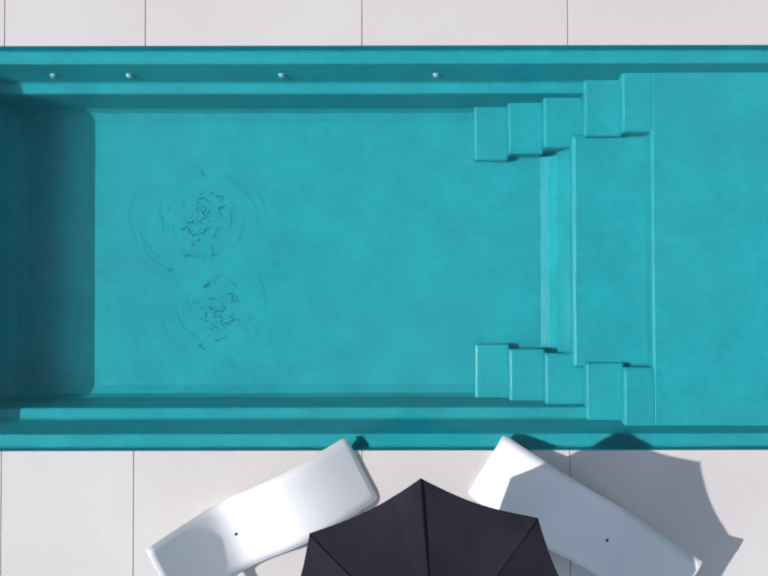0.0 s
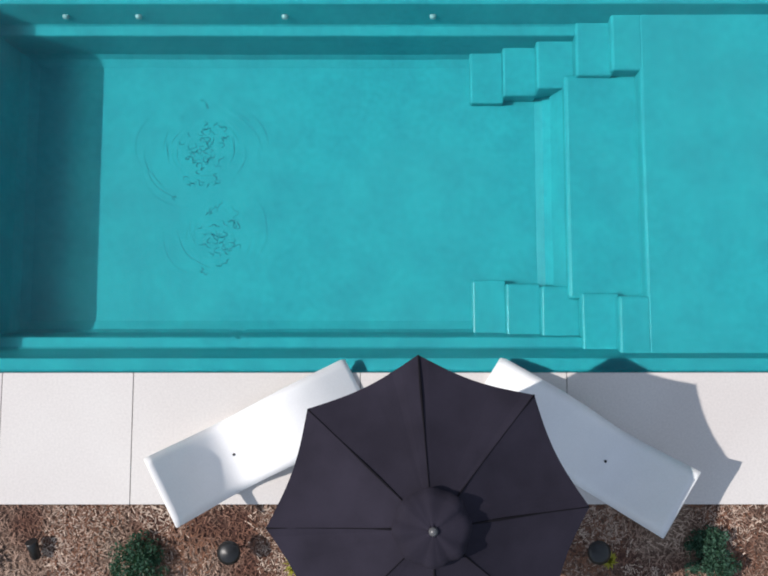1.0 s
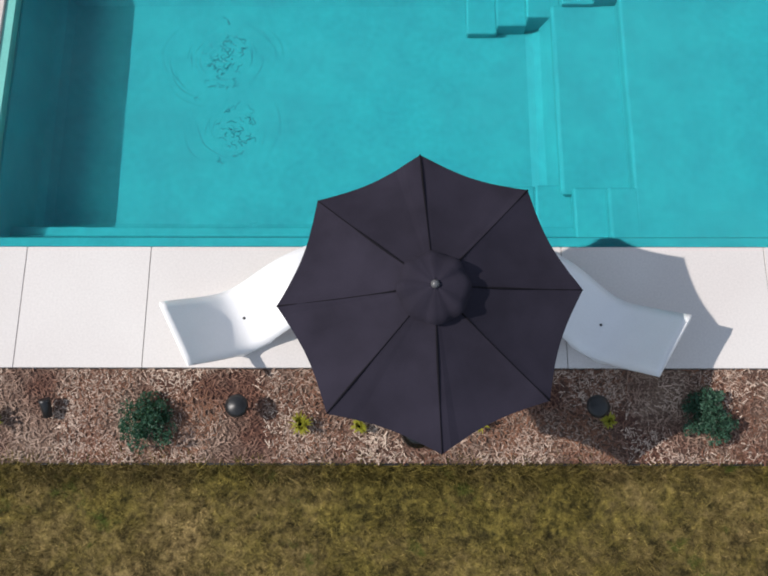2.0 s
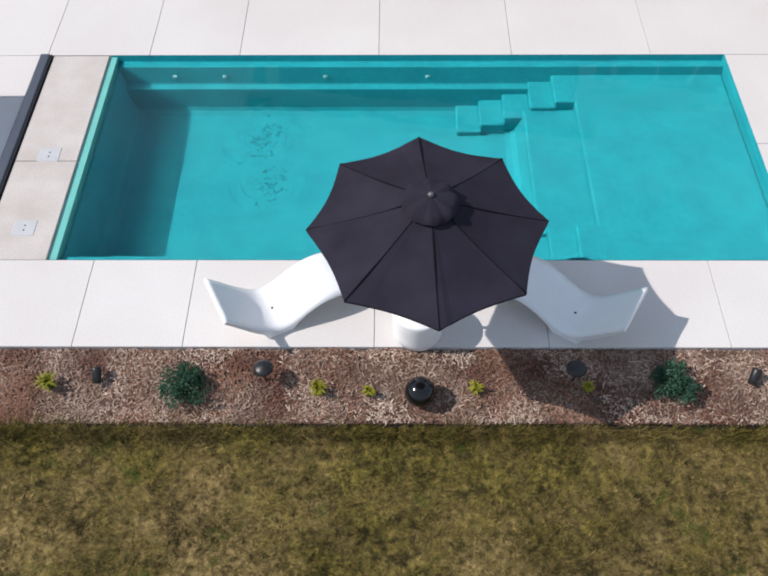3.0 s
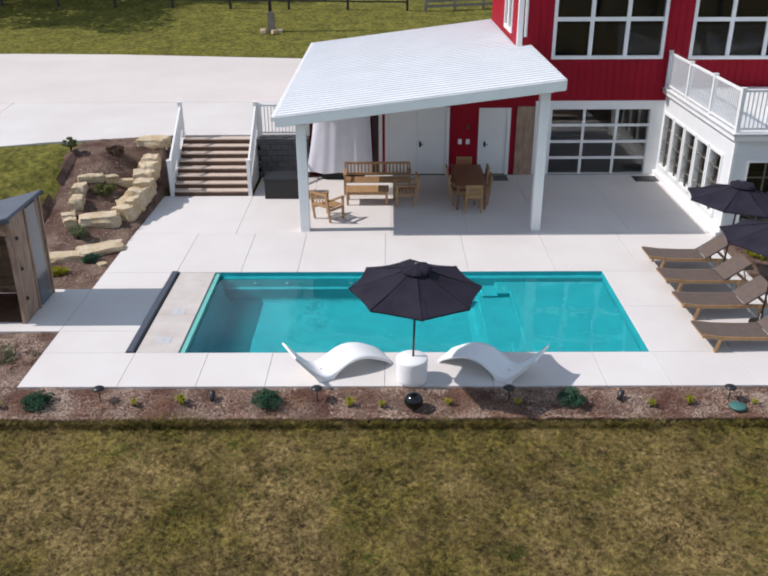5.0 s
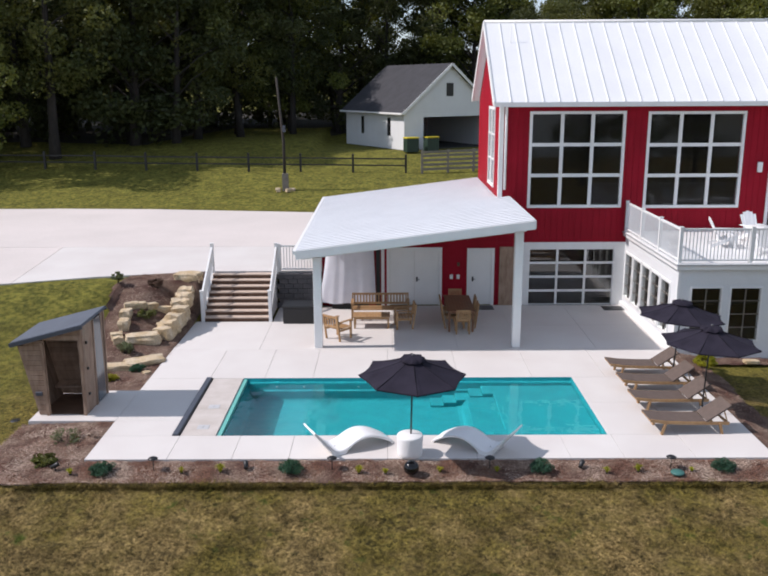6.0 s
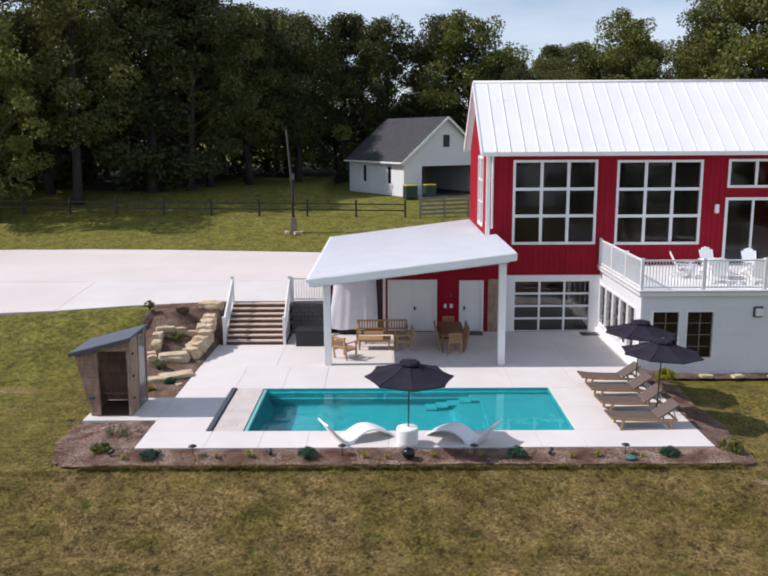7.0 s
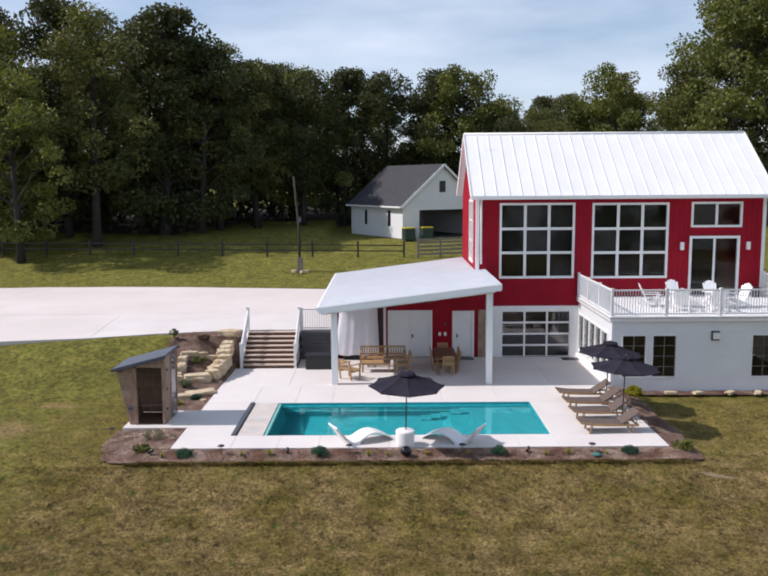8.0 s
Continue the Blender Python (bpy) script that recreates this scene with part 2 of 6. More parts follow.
# ---- mesh helpers ----
def box(bm, x0, x1, y0, y1, z0, z1, m=None):
    vs = [bm.verts.new(v) for v in ((x0, y0, z0), (x1, y0, z0), (x1, y1, z0), (x0, y1, z0),
                                    (x0, y0, z1), (x1, y0, z1), (x1, y1, z1), (x0, y1, z1))]
    for f in ((3, 2, 1, 0), (4, 5, 6, 7), (0, 1, 5, 4), (1, 2, 6, 5), (2, 3, 7, 6), (3, 0, 4, 7)):
        bm.faces.new([vs[i] for i in f])
    if m is not None:
        bmesh.ops.transform(bm, matrix=m, verts=vs)
    return vs


def soft_box(x0, x1, y0, y1, z0, z1, r=0.01, seg=2):
    bm = bmesh.new()
    box(bm, x0, x1, y0, y1, z0, z1)
    bmesh.ops.bevel(bm, geom=bm.edges[:], offset=r, segments=seg, affect="EDGES", profile=0.5)
    return bm


def tube(bm, points, radii, seg=10, cap=True):
    """A round bar through points."""
    rings = []
    for i, p in enumerate(points):
        p = Vector(p)
        a = Vector(points[max(0, i - 1)])
        c = Vector(points[min(len(points) - 1, i + 1)])
        d = (c - a).normalized()
        u = d.orthogonal().normalized() if i == 0 else (u - d * u.dot(d)).normalized()
        w = d.cross(u)
        r = radii[i] if isinstance(radii, (list, tuple)) else radii
        rings.append([bm.verts.new(p + (u * math.cos(t) + w * math.sin(t)) * r) for t in [2 * math.pi * k / seg for k in range(seg)]])
    for a, c in zip(rings, rings[1:]):
        for k in range(seg):
            f = bm.faces.new((a[k], a[(k + 1) % seg], c[(k + 1) % seg], c[k]))
            f.smooth = True
    if cap:
        bm.faces.new(list(reversed(rings[0])))
        bm.faces.new(rings[-1])
    return rings


def bar(bm, a, c, w, h):
    """A square bar from a to c, w wide and h high."""
    a, c = Vector(a), Vector(c)
    d = (c - a).normalized()
    s = Vector((0, 0, 1)) if abs(d.z) < 0.95 else Vector((0, 1, 0))
    u = d.cross(s).normalized()
    v = u.cross(d)
    rings = [[bm.verts.new(p + u * (i * w / 2) + v * (j * h / 2)) for i, j in ((-1, -1), (1, -1), (1, 1), (-1, 1))] for p in (a, c)]
    for k in range(4):
        bm.faces.new((rings[0][k], rings[0][(k + 1) % 4], rings[1][(k + 1) % 4], rings[1][k]))
    bm.faces.new(rings[0][::-1])
    bm.faces.new(rings[1])


def lathe(bm, profile, seg=32, centre=(0, 0, 0)):
    """A body of revolution from (radius, z) pairs."""
    cx, cy, cz = centre
    rings = [[bm.verts.new((cx + r * math.cos(2 * math.pi * k / seg), cy + r * math.sin(2 * math.pi * k / seg), cz + z)) for k in range(seg)] for r, z in profile]
    for a, c in zip(rings, rings[1:]):
        for k in range(seg):
            bm.faces.new((a[k], a[(k + 1) % seg], c[(k + 1) % seg], c[k])).smooth = True
    bm.faces.new(rings[0][::-1])
    bm.faces.new(rings[-1])


def extrude_profile(bm, outline, x0, x1, axis="x"):
    """A prism: outline of (a, z) pairs, run along x (a is y) or along y (a is x)."""
    put = (lambda s, a, z: (s, a, z)) if axis == "x" else (lambda s, a, z: (a, s, z))
    r0 = [bm.verts.new(put(x0, a, z)) for a, z in outline]
    r1 = [bm.verts.new(put(x1, a, z)) for a, z in outline]
    n = len(outline)
    for k in range(n):
        bm.faces.new((r0[k], r0[(k + 1) % n], r1[(k + 1) % n], r1[k]))
    bm.faces.new(r0[::-1])
    bm.faces.new(r1)
    bmesh.ops.recalc_face_normals(bm, faces=bm.faces[:])


def part(name, bm, mat, parent=None, label=""):
    me = bpy.data.meshes.new(name)
    bm.normal_update()
    bm.to_mesh(me)
    bm.free()
    me.materials.append(mat)
    ob = new(name, me)
    if parent is not None:
        ob.parent = parent
    if label:
        tagged(ob, label)
    return ob


def shared(name, me, parent, loc, rz=0.0, scale=(1, 1, 1)):
    """One more piece on a mesh that others use too."""
    ob = new(name, me)
    ob.parent = parent
    ob.location, ob.scale = loc, scale
    ob.rotation_euler = (0, 0, rz)
    return ob


def thing(name, label, category, x=0, y=0, z=0, rz=0, group="", kind=""):
    ob = new(name)
    ob.matrix_basis = pose(x, y, z, 0, 0, rz)
    return tagged(ob, label, category, group, kind)


def panel_wall(bm, a0, a1, z0, z1, d0, d1, holes, axis="x"):
    """A wall from a0 to a1 and z0 to z1 with thickness d0..d1 and holes (a0, a1, z0, z1) right through it. axis: along which it runs."""
    us = sorted({a0, a1, *[h[0] for h in holes], *[h[1] for h in holes]})
    vs = sorted({z0, z1, *[h[2] for h in holes], *[h[3] for h in holes]})
    P = (lambda a, d, z: (a, d, z)) if axis == "x" else (lambda a, d, z: (d, a, z))
    cache = {}

    def vert(a, d, z):
        k = (round(a, 5), round(d, 5), round(z, 5))
        if k not in cache:
            cache[k] = bm.verts.new(P(a, d, z))
        return cache[k]

    def solid(i, j):
        if i < 0 or j < 0 or i >= len(us) - 1 or j >= len(vs) - 1:
            return False
        cu, cv = (us[i] + us[i + 1]) / 2, (vs[j] + vs[j + 1]) / 2
        return not any(h[0] < cu < h[1] and h[2] < cv < h[3] for h in holes)

    fs = []
    for i in range(len(us) - 1):
        for j in range(len(vs) - 1):
            if not solid(i, j):
                continue
            a, c, e, g = us[i], us[i + 1], vs[j], vs[j + 1]
            fs.append(bm.faces.new([vert(a, d0, e), vert(c, d0, e), vert(c, d0, g), vert(a, d0, g)]))
            fs.append(bm.faces.new([vert(a, d1, g), vert(c, d1, g), vert(c, d1, e), vert(a, d1, e)]))
            for (di, dj), q in (((-1, 0), (a, e, a, g)), ((1, 0), (c, e, c, g)), ((0, -1), (a, e, c, e)), ((0, 1), (a, g, c, g))):
                if not solid(i + di, j + dj):
                    fs.append(bm.faces.new([vert(q[0], d0, q[1]), vert(q[2], d0, q[3]), vert(q[2], d1, q[3]), vert(q[0], d1, q[1])]))
    bmesh.ops.recalc_face_normals(bm, faces=fs)


# ---- ground ----
POOL = (-5.80, 4.88, 0.0, 4.06)


def smooth(a, c, v):
    t = min(1.0, max(0.0, (v - a) / (c - a)))
    return t * t * (3 - 2 * t)


def ground_height(x, y):
    if y < -2.2:
        front = -0.165 - 0.165 * min(3.8, -2.2 - y) - 0.07 * max(0.0, -6.0 - y)
    else:
        front = -0.10 - 0.08 * smooth(-1.45, -2.2, y)
    side = -0.07 * smooth(-7.4, -10.4, x) if x < -7.4 else -0.2 * smooth(8.5, 10.0, x)
    low = front + side
    upper = 1.33 + 0.12 * ((min(y, 48.0) - 28.5) * 1.07 if y > 28.5 else 0.0) + 0.02 * max(0.0, y - 48.0)
    if -6.0 < x < 12.0 and y > 43.5:
        upper = min(upper, 3.38 + 0.12 * max(0.0, y - 59.0))
    if x < -7.45:
        f = smooth(4.2, 10.8, y)
        if x > -10.2:
            f = smooth(4.6, 11.7, y) * (0.25 + 0.75 * smooth(-7.5, -9.4, x) if y < 10.9 else 1.0)
        wave = 0.05 * noise.noise(Vector((x * 0.25, y * 0.25, 0.0))) if x < -10.3 else 0.0
        return low * (1 - f) + upper * f + wave
    if x < 17.4:
        return low if y < 12.3 else upper
    f = smooth(8.0, 16.0, y)
    return low * (1 - f) + upper * f


def spread(stops):
    out = []
    for a, c, n in stops:
        out += [a + (c - a) * i / n for i in range(n)]
    return out + [stops[-1][1]]


gx = spread([(-600, -120, 6), (-120, -30, 12), (-30, -10.4, 18), (-10.4, -7.55, 12), (-7.55, -7.4, 1), (-7.4, POOL[0], 3), (POOL[0], POOL[1], 12),
             (POOL[1], 8.45, 4), (8.45, 10.4, 6), (10.4, 17.3, 6), (17.3, 17.5, 1), (17.5, 40, 12), (40, 120, 8), (120, 600, 6)])
gy = spread([(-300, -40, 6), (-40, -12, 10), (-12, -2.2, 22), (-2.2, -1.3, 2), (-1.3, POOL[2], 2), (POOL[2], POOL[3], 6), (POOL[3], 12.23, 18), (12.23, 12.38, 1),
             (12.38, 19.2, 7), (19.2, 30, 8), (30, 60, 16), (60, 140, 10), (140, 900, 8)])
bm = bmesh.new()
gv = {}
for i, x in enumerate(gx):
    for j, y in enumerate(gy):
        gv[i, j] = bm.verts.new((x, y, ground_height(x, y)))
for i in range(len(gx) - 1):
    for j in range(len(gy) - 1):
        cx, cy = (gx[i] + gx[i + 1]) / 2, (gy[j] + gy[j + 1]) / 2
        if POOL[0] < cx < POOL[1] and POOL[2] < cy < POOL[3]:
            continue
        if 3.9 < cx < 17.3 and 12.25 < cy < 19.2:
            continue
        bm.faces.new((gv[i, j], gv[i + 1, j], gv[i + 1, j + 1], gv[i, j + 1])).smooth = not (-7.6 < cx < 17.6 and 12.2 < cy < 12.4) and not (-7.6 < cx < -7.3)
ground = part("ground", bm, LAWN)
tagged(ground, "patchy green and brown mown lawn sloping gently", "lawn", kind="structure")

# ---- swimming pool ----
pool = thing("swimming_pool", "turquoise fibreglass swimming pool with corner steps and shallow sun shelf", "pool", kind="structure")
L, R, F, B = -4.70, POOL[1], POOL[2], POOL[3]
SIDE = [(0.0, 0.0), (0.012, -0.11), (0.03, -0.125), (0.14, -0.135), (0.15, -0.16), (0.25, -0.52), (0.27, -0.54), (0.365, -0.55), (0.375, -0.57), (0.44, -1.05), (0.48, -1.12), (0.57, -1.16)]
DEEP = -1.17
bm = bmesh.new()
rows = []
for o, z in SIDE:
    rows.append([bm.verts.new((L, F + o, z)), bm.verts.new((R, F + o, z))])
for a, c in zip(rows, rows[1:]):
    bm.faces.new((a[0], a[1], c[1], c[0])).smooth = False
rows2 = []
for o, z in SIDE:
    rows2.append([bm.verts.new((L, B - o, z)), bm.verts.new((R, B - o, z))])
for a, c in zip(rows2, rows2[1:]):
    bm.faces.new((c[0], c[1], a[1], a[0]))
q = [rows[-1][0], rows[-1][1], rows2[-1][1], rows2[-1][0]]
bm.faces.new(q)
bmesh.ops.recalc_face_normals(bm, faces=bm.faces[:])
part("side_walls_and_floor", bm, GELCOAT, pool)
bm = bmesh.new()
box(bm, L - 0.02, L + 0.09, F + 0.004, B - 0.004, -0.3, -0.035)
# paler copy of the gelcoat: sunlight on the dry rim, put into the colour
part("raised_rim", bm, material("sunlit_aqua_rim", (0.16, 0.50, 0.44), 0.3, 0.05, 3.0, 40.0, 0.02), pool, "pale turquoise raised rim at the deep end")
bm = bmesh.new()
extrude_profile(bm, [(L + 0.0, -0.2), (L + 0.12, -0.2), (L + 0.30, -1.02), (L + 0.38, -1.12), (L + 0.50, -1.166), (L, -1.166)], F + 0.02, B - 0.02, "y")
part("end_wall", bm, GELCOAT, pool)
bm = soft_box(2.50, R + 0.0, F + 0.004, B - 0.004, -1.16, -0.34, 0.03)
part("sun_shelf", bm, GELCOAT, pool, "shallow turquoise sun shelf")
for y0, y1 in ((F + 0.008, 0.80), (3.24, B - 0.008)):
    part("shelf_corner", soft_box(2.20, 2.54, y0, y1, -1.158, -0.342, 0.03), GELCOAT, pool)
bm = soft_box(1.72, 2.54, 0.78, 3.26, -1.165, -0.60, 0.04)
part("bench_step", bm, GELCOAT, pool)
for side in (0, 1):
    for x0, x1, inner, z in ((1.84, 2.24, 0.84, -0.50), (1.44, 1.86, 0.93, -0.70), (1.08, 1.46, 0.97, -0.87), (0.72, 1.10, 1.02, -1.02)):
        y0, y1 = (F + 0.05, F + inner) if side == 0 else (B - inner, B - 0.05)
        part("step", soft_box(x0, x1, y0, y1, -1.166, z, 0.025), GELCOAT, pool)
bm = bmesh.new()
extrude_profile(bm, [(1.44, DEEP + 0.002), (1.55, -1.13), (1.63, -1.05), (1.75, -0.62), (1.75, DEEP + 0.002)], 0.85, 3.2, "y")
part("sloped_riser", bm, GELCOAT, pool)
for x in (-3.72, -2.93, -1.34, 0.27):
    bm = bmesh.new()
    tube(bm, [(x, 3.87, -0.36), (x, 3.825, -0.37)], [0.042, 0.028], 12)
    part("return_jet", bm, material("grey_jet_plastic", (0.22, 0.45, 0.46), 0.4, 0.05), pool, "small white wall jet")
# water: rings spread where the jets break the surface
n, l = WATER.node_tree.nodes, WATER.node_tree.links
wpos = n.new("ShaderNodeNewGeometry").outputs["Position"]
chop = n.new("ShaderNodeTexNoise")
chop.inputs["Scale"].default_value, chop.inputs["Detail"].default_value = 1.8, 2.0
l.new(wpos, chop.inputs["Vector"])
calm = n.new("ShaderNodeMath")
calm.operation = "MULTIPLY"
calm.inputs[1].default_value = 0.3
l.new(chop.outputs["Fac"], calm.inputs[0])
height = calm.outputs[0]
wb = n.new("ShaderNodeBump")
wb.inputs["Strength"].default_value, wb.inputs["Distance"].default_value = 0.8, 0.025
l.new(height, wb.inputs["Height"])
l.new(wb.outputs["Normal"], n["Principled BSDF"].inputs["Normal"])
WZ = -0.10
JETS = ((-2.16, 2.30, 0.80, 0.0062, 0.085), (-2.00, 1.42, 0.66, 0.0056, 0.075), (-1.75, 0.42, 0.32, 0.0026, 0.09), (1.87, 1.30, 0.14, 0.003, 0.06))


def water_height(x, y):
    """Rings running out from where the jets break the surface, choppy at their middle."""
    h = 0.0
    wx, wy = 0.10 * noise.noise(Vector((x * 2.6, y * 2.6, 0.0))), 0.10 * noise.noise(Vector((x * 2.6, y * 2.6, 9.0)))
    for cx, cy, reach, amp, wave in JETS:
        d = math.hypot((x + wx - cx) * 1.15, y + wy - cy)
        if d > reach:
            continue
        f = (1 - d / reach) ** 1.3
        arc = 0.5 + 0.9 * max(0.0, noise.noise(Vector((x * 2.2, y * 2.2, 5.0))) + 0.25)
        h += amp * f * arc * math.sin(2 * math.pi * d / wave)
        core = max(0.0, 1 - d / (reach * 0.55))
        h += amp * 3.2 * core * noise.noise(Vector((x * 15, y * 13, 2.0)))
    return h


def water_steps(a, c, fine):
    out, v = [], a
    while v < c - 1e-6:
        out.append(v)
        v += 0.0145 if any(p <= v < q for p, q in fine) else 0.12
    return out + [c]


wxs = water_steps(L + 0.085, R - 0.002, ((-2.85, -1.4), (1.72, 2.02)))
wys = water_steps(F + 0.006, B - 0.006, ((0.10, 2.95),))
me = bpy.data.meshes.new("water")
me.from_pydata([(x, y, WZ + water_height(x, y)) for x in wxs for y in wys], [],
               [(i * len(wys) + j, (i + 1) * len(wys) + j, (i + 1) * len(wys) + j + 1, i * len(wys) + j + 1) for i in range(len(wxs) - 1) for j in range(len(wys) - 1)])
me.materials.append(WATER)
for p in me.polygons:
    p.use_smooth = True
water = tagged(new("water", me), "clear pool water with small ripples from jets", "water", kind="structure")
water.visible_shadow = False
# crests thrown up over the jets, and arcs of the rings that run out from them
# glass tubes whose dark edges imitate the light and dark lines of ripples
wr = random.Random(77)
for (cx, cy, reach, amp, wave), count, arcs in zip(JETS[:2], (62, 36), (22, 12)):
    bm = bmesh.new()
    for k in range(count + arcs):
        if k < count:
            px, py = max(-1.6, min(1.6, wr.gauss(0, 0.6))) * 0.17, max(-1.6, min(1.6, wr.gauss(0, 0.6))) * reach * 0.5
            a0, turn, rad, thick = wr.uniform(0, 6.28), wr.uniform(0.8, 2.2), wr.uniform(0.025, 0.085), wr.uniform(0.004, 0.009)
        else:
            px, py = 0.0, 0.05 * wr.uniform(-1, 1)
            a0, turn, rad, thick = wr.choice((2.6, 3.0, 3.3, -0.5, 0.3, 4.2)) + wr.uniform(-0.3, 0.3), wr.uniform(0.5, 1.1), wr.uniform(0.22, reach * 0.88), wr.uniform(0.0018, 0.0036)
        pts, rads = [], []
        for i in range(10):
            a = a0 + turn * i / 9
            q = rad * (1 + (0.25 if k < count else 0.03) * math.sin(5 * a + k))
            pts.append((px + q * math.cos(a), py + q * math.sin(a) * 0.9, 0.0))
            rads.append(max(0.001, thick * math.sin(math.pi * (0.06 + 0.88 * i / 9))))
        tube(bm, pts, rads, 7)
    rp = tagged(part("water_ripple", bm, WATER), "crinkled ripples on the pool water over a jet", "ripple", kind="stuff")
    rp.matrix_basis = pose(cx, cy, WZ - 0.001)
    rp.visible_shadow = False
# pool end wall at the shallow side
bm = bmesh.new()
box(bm, R - 0.001, R + 0.06, F, B, -1.2, -0.002)
part("shallow_end_wall", bm, GELCOAT, pool)

# ---- pool deck: slabs over a dark bed ----
deck = thing("pool_deck", "pale broom-finished concrete pool deck in large slabs", "paving", kind="structure")
bm = bmesh.new()
for x0, x1, y0, y1 in ((-7.5, 8.45, -1.30, -0.02), (-7.5, -5.80, -0.02, 4.08), (4.96, 8.45, -0.02, 4.08), (-7.5, 8.45, 4.08, 10.0),
                       (-9.75, -7.5, 0.95, 3.1), (-4.66, 8.70, 10.0, 12.14)):
    box(bm, x0 + 0.01, x1 - 0.01, y0 + 0.01, y1 - 0.01, -0.30, -0.015)
part("slab_bed", bm, JOINT, deck, "dark sand in the joints")


def slab(x0, x1, y0, y1, g=0.0036):
    bm = soft_box(x0 + g, x1 - g, y0 + g, y1 - g, -0.095, 0.0, 0.003, 1)
    part("slab", bm, CONCRETE, deck)


fx = (-7.5, -5.6, -4.10, -2.78, -0.5, 1.575, 3.72, 4.97, 6.6, 8.45)
for a, c in zip(fx, fx[1:]):
    slab(a, c, -1.305, 0.0)
for a, c in ((0.0, 0.95), (0.95, 3.1), (3.1, 4.06)):
    slab(-7.5, -5.81, a, c)
slab(-9.75, -7.5, 0.95, 3.1)
for a, c in ((0.0, 2.1), (2.1, 4.06)):
    slab(4.89, 6.6, a, c)
    slab(6.6, 8.45, a, c)
bx = (-7.5, -5.7, -4.10, -2.68, -0.495, 1.58, 3.75, 5.9, 8.45)
for a, c in zip(bx, bx[1:]):
    slab(a, c, 4.062, 6.75)
for a, c in ((-7.5, -4.66), (-4.66, -2.75)):
    slab(a, c, 6.75, 10.0)
slab(-4.66, -2.75, 10.0, 12.14)
slab(-2.75, -0.33, 6.75, 12.14)
for a, c in ((-0.33, 1.8), (1.8, 3.85), (3.85, 6.3), (6.3, 8.70)):
    slab(a, c, 6.75, 9.4)
    slab(a, c, 9.4, 12.14)
LIDSTONE = material("tan_concrete_lid", (0.55, 0.50, 0.465), 0.8, 0.08, 2.0, 40.0, 0.2, 0.004, tint=(0.47, 0.42, 0.38))
# cover box lids at the deep end
for a, c in ((0.004, 1.755), (1.765, 4.05)):
    bm = soft_box(-5.60, L - 0.025, a, c, -0.10, 0.0, 0.006, 1)
    part("cover_lid", bm, LIDSTONE, deck)
bm = bmesh.new()
box(bm, -5.79, -4.72, 0.004, 4.056, -0.4, -0.11)
part("cover_pit", bm, JOINT, deck)
track = thing("pool_cover_track", "dark grey metal pool cover housing along the deep end", "pool cover", -5.70, 0.0, 0.0)
part("housing", soft_box(-0.095, 0.055, 0.01, 4.05, -0.1, 0.05, 0.02), SLATEGREY, track)
part("lip", soft_box(0.057, 0.085, 0.01, 4.05, -0.1, 0.03, 0.006), BLACKMETAL, track)
for y in (0.53, 1.88):
    lid = thing("access_plate", "small square plastic access plate in the concrete", "access plate", -5.14, y, 0.0)
    part("plate", soft_box(-0.15, 0.15, -0.13, 0.13, -0.02, 0.006, 0.006, 1), material("grey_plastic", (0.50, 0.50, 0.51), 0.5, 0.04), lid)
    bm = bmesh.new()
    for s in (-1, 1):
        bm = bmesh.new()
        lathe(bm, [(0.012, 0), (0.012, 0.004)], 8, (0, s * 0.04, 0.005))
        part("screw", bm, BLACKMETAL, lid)

# ---- red house ----
HX0, HX1, HY0, HY1, EAVE = 3.70, 17.3, 12.2, 19.2, 7.72
RIDGE_Y, RIDGE_Z = 15.7, 10.75


